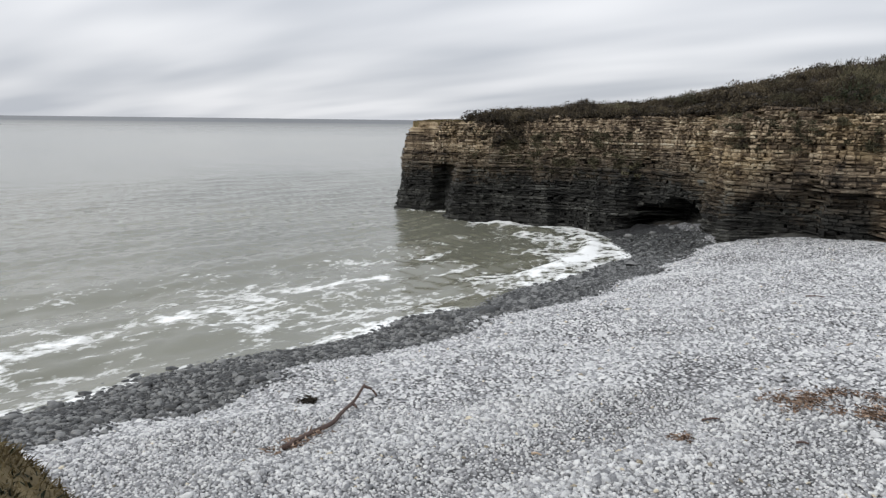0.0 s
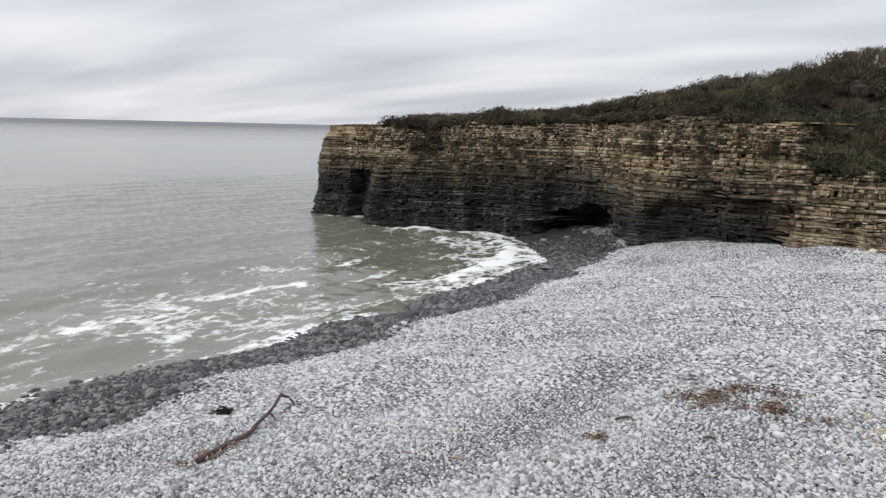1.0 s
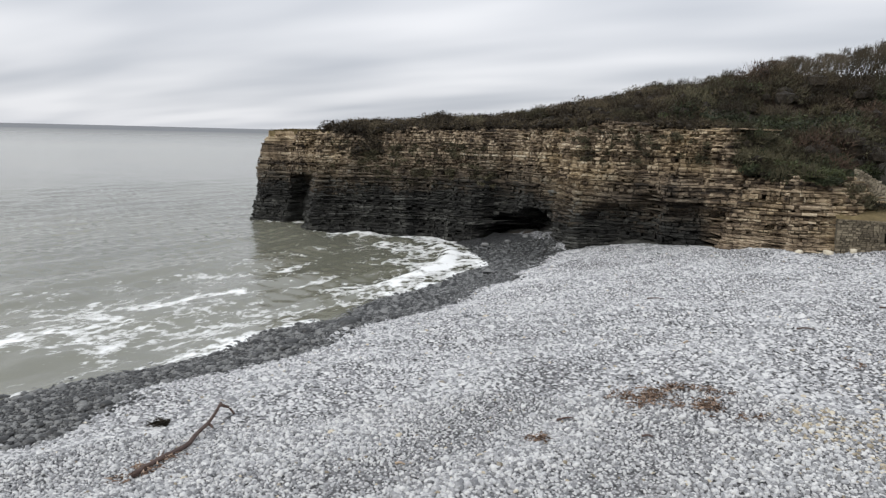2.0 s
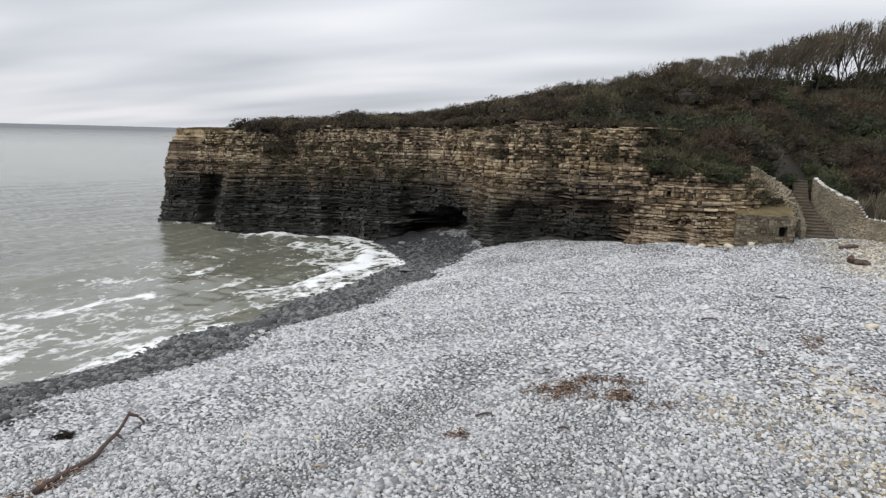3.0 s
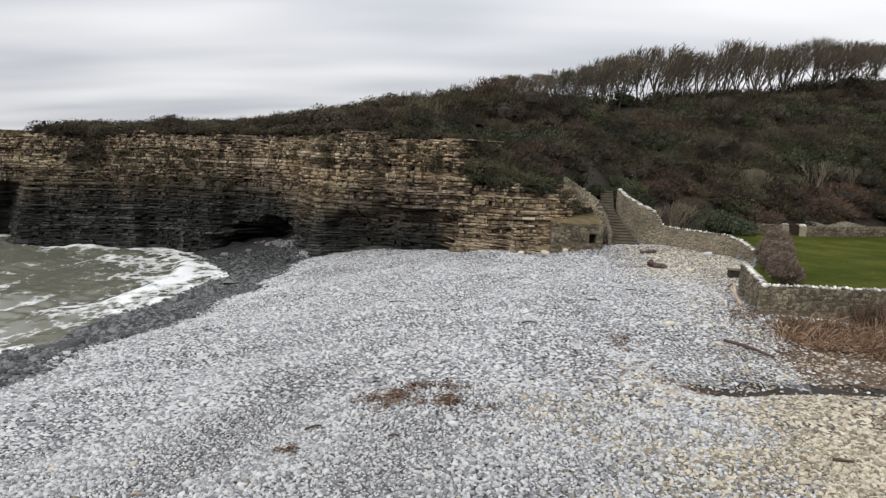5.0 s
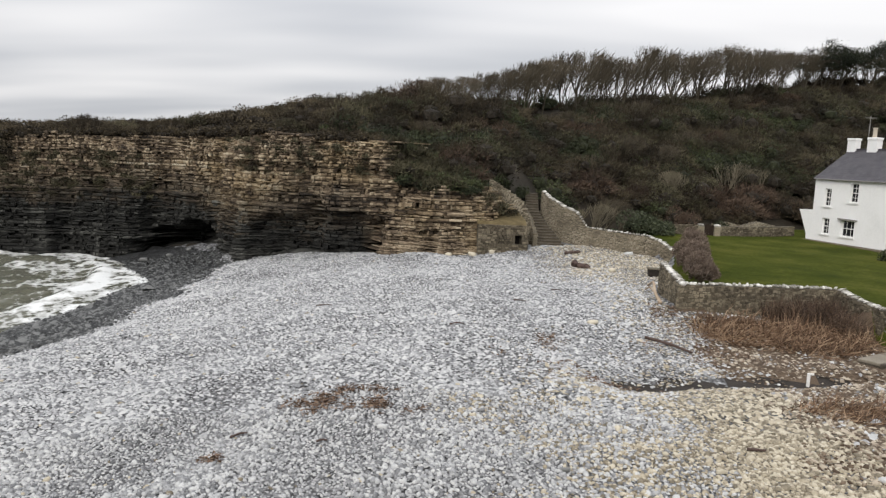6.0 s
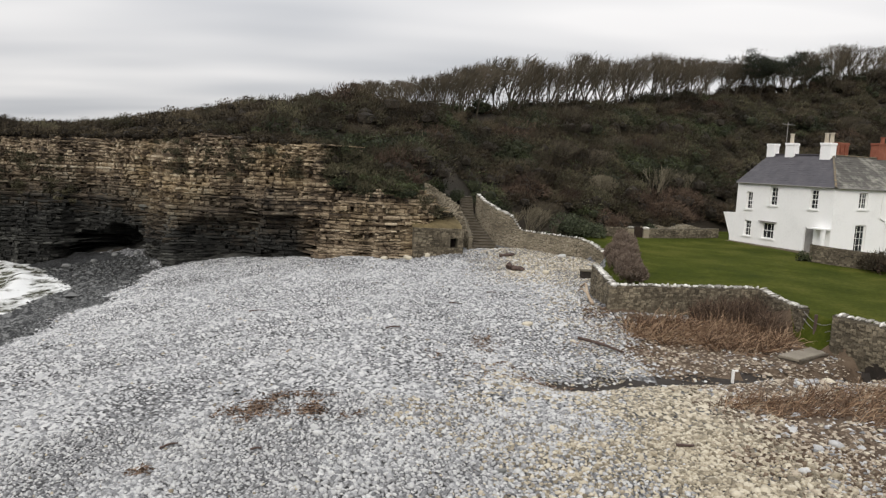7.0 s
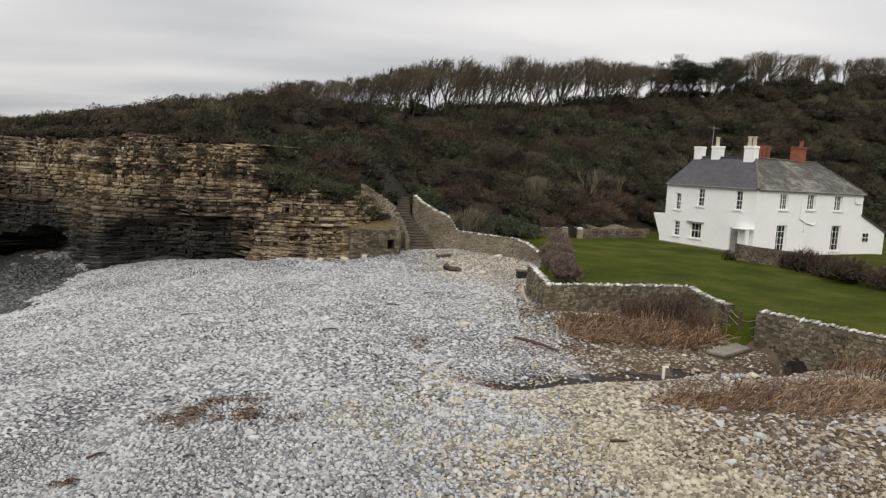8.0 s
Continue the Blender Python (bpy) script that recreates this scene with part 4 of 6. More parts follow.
B_HOLES = {"b1": (2.5, 3.6, 3.45, 4.8), "b2": (5.65, 3.65, 6.65, 4.85), "b3": (8.95, 3.65, 9.95, 4.85), "g1": (2.45, 0.4, 3.6, 2.4), "g2": (8.95, 0.4, 10.15, 2.45)}
bm = bmesh.new()
facade(bm, LA, EAVE, list(A_HOLES.values()), "y", start=0.35)
part("side_wall", bm, M_RENDER, house)
bm = bmesh.new()
facade(bm, LB, EAVE, list(B_HOLES.values()), "x")
part("front_wall", bm, M_RENDER, house)
bm = bmesh.new()
box(bm, 0.35, LA - 0.35, -0.6, WING, LA, EAVE, HOUSE)
g = [bm.verts.new(HOUSE @ Vector(c)) for c in ((0, LA, EAVE), (WING, LA, EAVE), (WING / 2, LA, RIDGE), (0, LA - 0.35, EAVE), (WING, LA - 0.35, EAVE), (WING / 2, LA - 0.35, RIDGE))]
for f in ((0, 1, 2), (3, 5, 4), (0, 2, 5, 3), (1, 4, 5, 2)):
    bm.faces.new([g[i] for i in f])
part("gable_wall", bm, M_RENDER, house)
bm = bmesh.new()
box(bm, WING - 0.35, WING, -0.6, WING, LA - 0.35, EAVE, HOUSE)
box(bm, WING, WING - 0.35, -0.6, LB, WING, EAVE, HOUSE)
box(bm, LB - 0.35, 0.35, -0.6, LB, WING - 0.35, EAVE, HOUSE)
part("rear_wall", bm, M_RENDER, house)
part("ceiling_board", slab(0.36, 0.36, EAVE - 0.2, WING - 0.36, LA - 0.36, EAVE - 0.1, 0, HOUSE), M_DOOR, house)
part("ceiling_board", slab(WING - 0.34, 0.36, EAVE - 0.2, LB - 0.36, WING - 0.36, EAVE - 0.1, 0, HOUSE), M_DOOR, house)


def slate_slope(name, corners, courses, material, label):
    """Overlapping slate courses between an eave (a, b) and a ridge (d, c), each course a row of slates with a thick lower edge."""
    a, b, c, d = [Vector(v) for v in corners]
    n = (b - a).cross(d - a).normalized()
    V, F = [], []
    r = random.Random(name + str(courses))
    for k in range(courses):
        f0, f1 = k / courses, min(1.0, (k + 1.25) / courses)
        l0, l1, r0, r1 = a.lerp(d, f0), a.lerp(d, f1), b.lerp(c, f0), b.lerp(c, f1)
        count = max(1, int((r0 - l0).length / 0.36))
        sh = 0.5 * (k % 2) / count
        for i in range(count + 1):
            u0, u1 = max(0, (i - 0.5) / count + sh - 0.0), min(1, (i + 0.5) / count + sh - 0.03 / count)
            if u1 <= u0:
                continue
            lift = (0.022 if material is M_SLATE else 0.035) + r.uniform(-0.006, 0.010)
            o = len(V)
            for base, up in ((l0.lerp(r0, u0), lift), (l0.lerp(r0, u1), lift), (l1.lerp(r1, u1), 0.02), (l1.lerp(r1, u0), 0.02), (l0.lerp(r0, u0), 0.0), (l0.lerp(r0, u1), 0.0)):
                V.append((HOUSE @ (base + n * up))[:])
            F += [(o, o + 1, o + 2, o + 3), (o + 4, o + 5, o + 1, o)]
    tagged(link(name, mesh_of(name, V, F), material, house, label), kind="stuff")
    bm = bmesh.new()
    low = [bm.verts.new(HOUSE @ (v - n * 0.05)) for v in (a, b, c, d)]
    high = [bm.verts.new(HOUSE @ (v + n * 0.012)) for v in (a, b, c, d)]
    bm.faces.new(high)
    bm.faces.new(low[::-1])
    for i in range(4):
        bm.faces.new((low[i], low[(i + 1) % 4], high[(i + 1) % 4], high[i]))
    part("roof_deck", bm, material, house)


OV, H2 = 0.18, WING / 2
OZ = EAVE - OV * (RIDGE - EAVE) / H2
HIP = LB - 2.0
slate_slope("new_slating", ((-OV, LA + 0.06, OZ), (-OV, -OV, OZ), (H2, H2, RIDGE), (H2, LA + 0.06, RIDGE)), 15, M_SLATE, "smooth purple-grey slates")
slate_slope("old_slating", ((-OV, -OV, OZ), (LB + OV, -OV, OZ), (HIP, H2, RIDGE), (H2, H2, RIDGE)), 15, M_SLATE_OLD, "lichened patched old slates")
slate_slope("hip_slating", ((LB + OV, -OV, OZ), (LB + OV, WING + OV, OZ), (HIP, H2 + 0.02, RIDGE), (HIP, H2, RIDGE)), 15, M_SLATE_OLD, "lichened old slates on the hip")
slate_slope("rear_slating", ((LB + OV, WING + OV, OZ), (WING + OV, WING + OV, OZ), (H2, H2, RIDGE), (HIP, H2, RIDGE)), 15, M_SLATE_OLD, "")
slate_slope("inner_slating", ((WING + OV, WING + OV, OZ), (WING + OV, LA + 0.06, OZ), (H2, LA + 0.06, RIDGE), (H2, H2, RIDGE)), 15, M_SLATE, "")


def bar_between(a, b, width, height, material, name, label=""):
    a, b = HOUSE @ Vector(a), HOUSE @ Vector(b)
    d = (b - a)
    m = Matrix.Translation(a) @ d.to_track_quat("Y", "Z").to_matrix().to_4x4()
    return part(name, slab(-width / 2, 0, -height / 2, width / 2, d.length, height / 2, min(width, height) * 0.25, m), material, house, label)


M_LICHEN = surface("orange_lichen", (0.09, 0.085, 0.075), (0.135, 0.115, 0.085), (0.28, 0.19, 0.09), 3, 12, 0.95, 0.3, 0.01)
bar_between((H2, H2, RIDGE + 0.05), (H2, LA, RIDGE + 0.05), 0.22, 0.10, M_SLATE, "ridge_capping")
bar_between((H2, H2, RIDGE + 0.05), (HIP, H2, RIDGE + 0.05), 0.22, 0.10, M_LICHEN, "ridge_capping", "ridge tiles spotted with orange lichen")
bar_between((-OV, -OV, OZ + 0.07), (H2, H2, RIDGE + 0.05), 0.16, 0.06, M_LICHEN, "hip_capping", "hip tiles orange with lichen")
bar_between((LB + OV, -OV, OZ + 0.06), (HIP, H2, RIDGE + 0.06), 0.20, 0.08, M_SLATE_OLD, "hip_capping")
bar_between((-OV - 0.03, LA, OZ - 0.02), (-OV - 0.03, 0, OZ - 0.02), 0.10, 0.08, M_DOOR, "gutter", "dark grey gutter")
bar_between((0, -OV - 0.03, OZ - 0.02), (LB, -OV - 0.03, OZ - 0.02), 0.10, 0.08, M_DOOR, "gutter", "dark grey gutter")
for a, b in (((5.2, -0.06, OZ - 0.05), (4.9, -0.06, 4.6)), ((4.9, -0.06, 4.6), (4.9, -0.06, 2.95)), ((4.9, -0.06, 2.95), (5.5, -0.06, 2.7)), ((5.5, -0.06, 2.7), (5.5, -0.06, 1.9)), ((5.5, -0.06, 2.65), (6.6, -0.06, 2.45)), ((6.6, -0.06, 2.45), (6.9, -0.06, 2.75)), ((11.4, -0.06, OZ - 0.05), (11.5, -0.06, 4.35)), ((11.5, -0.06, 4.35), (12.2, -0.06, 4.25))):
    bar_between(a, b, 0.08, 0.08, M_WOODPAINT, "rain_pipe", "white painted rainwater pipe")


def window(name, hole, along, cols, rows, sash=True, label="", sill=True, lintel=None):
    a0, z0, a1, z1 = hole

    def b(bm, p0, q0, p1, q1, d0, d1):
        if along == "x":
            box(bm, p0, d0, q0, p1, d1, q1, HOUSE)
        else:
            box(bm, d0, p0, q0, d1, p1, q1, HOUSE)

    bm = bmesh.new()
    f = 0.07
    b(bm, a0, z0, a0 + f, z1, 0.14, 0.24)
    b(bm, a1 - f, z0, a1, z1, 0.14, 0.24)
    b(bm, a0 + f, z1 - f, a1 - f, z1, 0.14, 0.24)
    b(bm, a0 + f, z0, a1 - f, z0 + f, 0.14, 0.24)
    if sash:
        b(bm, a0 + f, (z0 + z1) / 2 - 0.03, a1 - f, (z0 + z1) / 2 + 0.03, 0.15, 0.23)
    frame_ob = part("window_frame", bm, M_WOODPAINT, house, label or "white painted sash window frame")
    for i in range(1, cols):
        bm = bmesh.new()
        x = a0 + (a1 - a0) * i / cols
        wide = 0.05 if (cols == 4 and i == 2) else 0.016
        b(bm, x - wide, z0 + f, x + wide, z1 - f, 0.165, 0.215)
        part("glazing_bar", bm, M_WOODPAINT, frame_ob)
    for j in range(1, rows):
        bm = bmesh.new()
        zz = z0 + (z1 - z0) * j / rows
        b(bm, a0 + f, zz - 0.016, a1 - f, zz + 0.016, 0.167, 0.213)
        part("glazing_bar", bm, M_WOODPAINT, frame_ob)
    bm = bmesh.new()
    b(bm, a0 + 0.02, z0 + 0.02, a1 - 0.02, z1 - 0.02, 0.185, 0.195)
    part("pane", bm, M_GLASS, frame_ob, "dark reflecting window glass")
    # dark sheet behind the pane, painting the unlit room
    bm = bmesh.new()
    b(bm, a0 - 0.1, z0 - 0.1, a1 + 0.1, z1 + 0.1, 0.36, 0.40)
    part("room_shade_sheet", bm, M_MUD_SHADE, frame_ob)
    if sill:
        bm = bmesh.new()
        b(bm, a0 - 0.14, z0 - 0.11, a1 + 0.14, z0 - 0.003, -0.09, 0.15)
        part("window_sill", bm, M_WOODPAINT, house, "projecting painted stone sill")
    if lintel:
        bm = bmesh.new()
        b(bm, a0 - 0.25, z1 + 0.02, a1 + 0.25, z1 + 0.12, -0.2, 0.0 - 0.003)
        part("drip_hood", bm, M_DOOR, house, "grey slate drip hood over a window")


for key in ("upper_far", "upper_mid", "upper_near", "lower_far"):
    window(key, A_HOLES[key], "y", 2, 4)
window("lower_wide", A_HOLES["lower_wide"], "y", 3, 2, lintel=True)
for key in ("b1", "b2", "b3"):
    window(key, B_HOLES[key], "x", 4, 3, sash=False, label="white casement window with small panes")
for key in ("g1", "g2"):
    window(key, B_HOLES[key], "x", 3, 4, sash=False, label="tall glazed garden door with small panes")
h = A_HOLES["door"]
bm = bmesh.new()
box(bm, 0.12, h[0], h[1], 0.18, h[2], h[3], HOUSE)
door = part("door", bm, M_DOOR, house, "weathered grey boarded door")
for k in range(1, 6):
    bm = bmesh.new()
    y = h[0] + (h[2] - h[0]) * k / 6
    box(bm, 0.105, y - 0.008, h[1], 0.12, y + 0.008, h[3], HOUSE)
    part("door_batten", bm, M_DOOR, door)
# porch canopy by the corner
bm = bmesh.new()
box(bm, -0.75, 0.0, 1.98, -0.003, 1.45, 2.08, HOUSE)
box(bm, -0.70, 0.05, -0.2, -0.45, 0.25, 1.98, HOUSE)
part("porch", bm, M_RENDER, house, "small white porch beside the door")

# lean-to at the end of the front
bm = bmesh.new()
box(bm, LB, 0, -0.6, LB + 0.3, 0.35, 2.9, HOUSE)
pts = [(LB, 0.05, -0.6), (LB + 3.4, 0.05, -0.6), (LB + 3.4, 0.05, 1.95), (LB, 0.05, 3.3)]
fr = [bm.verts.new(HOUSE @ Vector(c)) for c in pts]
bk = [bm.verts.new(HOUSE @ Vector((c[0], 4.5, c[2]))) for c in pts]
bm.faces.new(fr)
bm.faces.new(bk[::-1])
for i in range(4):
    bm.faces.new((fr[i], bk[i], bk[(i + 1) % 4], fr[(i + 1) % 4]))
part("lean_to", bm, M_RENDER, house, "white lean-to with a single-pitch roof")
bar_between((LB - 0.05, 2.25, 3.37), (LB + 3.6, 2.25, 1.9), 4.7, 0.09, M_SLATE_OLD, "lean_to_roof")
bm = bmesh.new()
box(bm, LB + 0.35, 0.0, 1.1, LB + 1.2, 0.048, 1.9, HOUSE)
lf = part("window_frame", bm, M_WOODPAINT, house)
for x0, x1 in ((LB + 0.42, LB + 0.74), (LB + 0.80, LB + 1.13)):
    for z0, z1 in ((1.16, 1.46), (1.52, 1.84)):
        part("pane", slab(x0, -0.012, z0, x1, -0.002, z1, 0, HOUSE), M_GLASS, lf)
# white wing wall beside the gable
bm = bmesh.new()
fr = [bm.verts.new(HOUSE @ Vector(c)) for c in ((0.05, LA, -0.6), (0.0, LA, 2.55), (-0.1, LA + 1.3, 2.5), (0.0, LA + 0.5, 0.6), (0.0, LA + 0.4, -0.6))]
bk = [bm.verts.new(v.co + Vector((0.35, 0.14, 0))) for v in fr]
bm.faces.new(fr)
bm.faces.new(bk[::-1])
for i in range(5):
    bm.faces.new((fr[i], bk[i], bk[(i + 1) % 5], fr[(i + 1) % 5]))
part("wing_wall", bm, M_RENDER, house, "white sloping wing wall")
part("plinth", slab(-0.7, -0.1, -0.5, 0.0 - 0.004, LA + 0.2, 0.17, 0.05, HOUSE), M_WALLSTONE, house, "low stone footing along the wall")


def chimney(x, y, w, d, z0, z1, material, pots, name="chimney", label=""):
    bm = bmesh.new()
    box(bm, x - w / 2, y - d / 2, z0, x + w / 2, y + d / 2, z1 - 0.22, HOUSE)
    stack = part(name, bm, material, house, label)
    part("cap_course", slab(x - w / 2 - 0.045, y - d / 2 - 0.045, z1 - 0.22, x + w / 2 + 0.045, y + d / 2 + 0.045, z1 - 0.03, 0.02, HOUSE), material, stack)
    for px, py, pm, ph in pots:
        bm = bmesh.new()
        bmesh.ops.create_cone(bm, cap_ends=True, segments=12, radius1=0.17, radius2=0.14, depth=ph, matrix=HOUSE @ Matrix.Translation((x + px, y + py, z1 + ph / 2 - 0.05)))
        part("chimney_pot", bm, pm, stack, smooth=False)
        bm = bmesh.new()
        bmesh.ops.create_cone(bm, cap_ends=True, segments=12, radius1=0.19, radius2=0.19, depth=0.09, matrix=HOUSE @ Matrix.Translation((x + px, y + py, z1 + ph - 0.06)))
        part("pot_rim", bm, pm, stack)


chimney(3.2, 9.2, 0.6, 0.75, 6.6, 8.45, M_RENDER, [], label="squat white chimney stack")
chimney(3.2, 7.2, 0.6, 0.85, 6.6, 8.5, M_RENDER, [(0, 0.1, M_CLAY, 0.75)], label="white chimney stack with one pot")
chimney(3.0, 3.55, 0.6, 0.95, 6.4, 8.5, M_RENDER, [(0, -0.24, M_CLAY, 0.75), (0, 0.24, M_CLAY, 0.75)], label="white chimney stack with two pots")
chimney(4.6, 3.9, 1.15, 0.7, 6.4, 8.6, M_BRICK, [], label="broad red brick chimney stack")
chimney(8.4, 3.4, 1.05, 0.7, 6.4, 8.75, M_BRICK, [(0.28, 0, M_BRICK, 0.5)], label="red brick chimney stack with one pot")
for sx in (4.35, 4.85):
    part("brick_flue", slab(sx - 0.15, 3.46, 6.8, sx + 0.15, 3.545, 8.36, 0.015, HOUSE), M_BRICK, house)
mast = part("aerial_mast", slab(3.18, 7.86, 7.6, 3.22, 7.90, 10.2, 0, HOUSE), M_DOOR, house, "thin metal aerial mast")
for k, zz in enumerate((9.95, 10.05)):
    part("aerial_rod", slab(2.7, 7.6 + k * 0.4, zz, 3.7, 7.62 + k * 0.4, zz + 0.02, 0, HOUSE), M_DOOR, mast)
part("aerial_boom", slab(3.19, 7.3, 10.0, 3.21, 8.4, 10.02, 0, HOUSE), M_DOOR, mast)


# ---- vegetation ----
def height_at(x, y):
    return float(land_height(np.array([[float(x)]]), np.array([[float(y)]]))[0, 0])


def blades(rng, base, tip, width):
    """Thin leaves or stalks as long triangles; base and tip are (n, 3) arrays."""
    n = len(base)
    side = np.cross(tip - base, rng.normal(size=(n, 3)))
    side /= np.linalg.norm(side, axis=1, keepdims=True) + 1e-9
    side *= np.reshape(width, (-1, 1))
    v = np.stack([base - side, base + side, tip], 1).reshape(-1, 3)
    return v, np.arange(3 * n).reshape(-1, 3)


def leaves(rng, at, size):
    """Small four-cornered leaves turned every way."""
    n = len(at)
    a = rng.normal(size=(n, 3))
    a /= np.linalg.norm(a, axis=1, keepdims=True)
    b = np.cross(a, rng.normal(size=(n, 3)))
    b /= np.linalg.norm(b, axis=1, keepdims=True)
    s = np.reshape(size, (-1, 1))
    v = np.stack([at - a * s, at - b * s * 0.55, at + a * s, at + b * s * 0.55], 1).reshape(-1, 3)
    return v, np.arange(4 * n).reshape(-1, 4)


ICO = bmesh.new()
bmesh.ops.create_icosphere(ICO, subdivisions=1, radius=1)
ICO1_V = np.array([v.co[:] for v in ICO.verts])
ICO1_F = np.array([[v.index for v in f.verts] for f in ICO.faces])
DOME1_F = np.array([[v.index for v in f.verts] for f in ICO.faces if f.calc_center_median().z > -0.6])
ICO.free()


def dome(rng, n, low=-0.25):
    """Points on the upper part of a sphere."""
    z = rng.uniform(low, 1, n)
    a = rng.uniform(0, 2 * np.pi, n)
    r = np.sqrt(1 - z * z)
    return np.stack([r * np.cos(a), r * np.sin(a), z], 1)


def bush_geometry(rng, c, r, h, count, leafy, twig, core=True):
    """One bush at c: uneven lobes, each a heart, mostly coloured as inner shade, under a coat of twigs and leaves.
    Returns vertices, triangles and the heart's share.
    """
    lobes = int(rng.integers(3, 6))
    lc = np.array(c) + np.c_[rng.uniform(-0.55, 0.55, (lobes, 2)) * r, rng.uniform(0.12, 0.5, lobes) * h]
    lr = rng.uniform(0.42, 0.78, lobes)
    out_v, out_f, heart, o = [], [], [], 0

    def add(v, f, inner):
        nonlocal o
        out_v.append(v)
        out_f.append(f + o)
        heart.append(np.full(len(f), inner))
        o += len(v)

    for k in range(lobes):
        rad = np.array([r, r, h * 0.75]) * lr[k]
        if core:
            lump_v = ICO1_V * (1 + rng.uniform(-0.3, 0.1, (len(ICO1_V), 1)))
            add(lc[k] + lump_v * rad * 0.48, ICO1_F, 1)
        d = dome(rng, count // lobes)
        at = lc[k] + d * rad * rng.uniform(0.55, 1.0, (len(d), 1)) ** 0.7
        m = int(len(d) * (1 - leafy))
        if m:
            dirn = d[:m] * 0.7 + rng.normal(0, 0.42, (m, 3)) + [0.22, 0, 0.4]
            dirn /= np.linalg.norm(dirn, axis=1, keepdims=True)
            v, f = blades(rng, at[:m], at[:m] + dirn * rng.uniform(0.4, 1.3, (m, 1)) * twig, rng.uniform(0.016, 0.042, m))
            add(v, f, 0)
        if m < len(d):
            v, f = leaves(rng, at[m:], rng.uniform(0.05, 0.105, len(d) - m) * min(1.3, 0.6 + 0.4 * r))
            add(v, np.concatenate([f[:, :3], f[:, [0, 2, 3]]]), 0)
    return np.concatenate(out_v), np.concatenate(out_f), np.concatenate(heart)


def thicket(name, label, places, material, count, leafy, twig, seed, core=True):
    rng = np.random.default_rng(seed)
    V, F, S, T, o = [], [], [], [], 0
    p = np.array([q[:2] for q in places])
    zs = land_height(p[:, :1], p[:, 1:2])[:, 0] - 0.1
    for (x, y, r, h, *own), z in zip(places, zs):
        z = own[0] if own else z
        v, f, inner = bush_geometry(rng, (x, y, z), r, h, int(count * min(1.8, max(0.6, r * h / 1.6))), leafy, twig, core)
        V.append(v)
        F.append(f + o)
        S.append(inner)
        T.append(np.full(len(v), rng.beta(2, 2)))
        o += len(v)
    me = mesh_of(name, np.concatenate(V), np.concatenate(F), np.concatenate(S))
    me.attributes.new("tone", "FLOAT", "POINT").data.foreach_set("value", np.concatenate(T).astype(np.float32))
    me.materials.append(material)
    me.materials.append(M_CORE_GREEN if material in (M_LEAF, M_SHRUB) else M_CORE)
    return tagged(new(name, me), label, "scrub", kind="stuff")


rng = np.random.default_rng(17)
brown, olive, green, russet, clipped = [], [], [], [], []
for k in range(2300):
    x = rng.uniform(-47, 84) if k < 1750 else rng.uniform(8, 72)
    foot, back = np.interp(x, HILL_X, HILL_FOOT), np.interp(x, HILL_X, HILL_BACK)
    y = foot + (back + 2 - foot) * rng.random() ** 1.1
    behind = y - np.interp(x, CLIFF_X, CLIFF_Y)
    if x < 3 and behind < 1.7:
        continue
    if x < -6 and height_at(x, y) < 6.5:
        continue
    if 1.2 < x < 5.0 and y < 58.8:         # the steps' cutting stays open
        continue
    if x < 2.6 and x > -1.0 and y < 55.6:
        continue
    if abs(y - 58.6 - 0.55 * (3 - x)) < 0.9 and -4.5 < x < 3.4:   # the path climbing on from the steps
        continue
    if 25 < x < 48 and y < 71 + (x - 25) * 0.35:
        continue
    k = waves(np.array(x), np.array(y), 13, 91, 2) + rng.normal(0, 0.3)
    if x < -14:                            # clipped by the sea wind
        s = np.interp(x, [-45, -30, -14], [0.85, 0.95, 1.15])
        item = (x, y, rng.uniform(1.1, 2.1) * s, rng.uniform(1.15, 1.75) * s)
        (olive if k > 0.7 else clipped).append(item)
        continue
    s = 0.6 + 0.4 * smoothstep(0, 4.5, behind if x < 3 else y - foot + 1)
    s *= 0.72 + 0.28 * smoothstep(-14, -4, x)
    s *= 1 - 0.45 * smoothstep(0.72, 0.95, (y - foot) / (back - foot))
    big = rng.choice((0.8, 1.1, 1.4, 1.9)) * s
    item = (x, y, rng.uniform(1.0, 1.4) * big, rng.uniform(1.1, 1.7) * big)
    (green if k > 0.45 and y < back - 3 else russet if k < -1.0 else olive if abs(k + 0.25) < 0.3 else brown).append(item)
# the round brown thorn clump on the shoulder
for x, y, r, h in ((-8.6, 70, 1.7, 2.0), (-6.6, 71, 2.0, 2.7), (-4.4, 70, 2.0, 3.0), (-5.4, 66, 1.8, 2.4), (-7.6, 64, 1.6, 1.9), (-2.8, 66, 1.8, 2.3), (-10.5, 72, 1.6, 1.9)):
    brown += [(x + rng.uniform(-0.7, 0.7), y + rng.uniform(-0.7, 0.7), r * rng.uniform(0.75, 1), h * rng.uniform(0.8, 1)) for _ in range(3)]
# taller growth where the bank runs up to the trees behind the house
for x in np.r_[rng.uniform(53, 84, 60), rng.uniform(-4, 38, 44)]:
    item = (x, np.interp(x, HILL_X, HILL_BACK) + rng.uniform(-3, 2.5), rng.uniform(1.5, 2.4), rng.uniform(1.3, 2.3) + 0.7 * smoothstep(50, 60, x))
    (brown if rng.random() < 0.6 else green if rng.random() < 0.6 else olive).append(item)
thicket("winter_scrub", "dark bare winter scrub covering the hillside", brown, M_SCRUB, 410, 0.1, 0.42, 1)
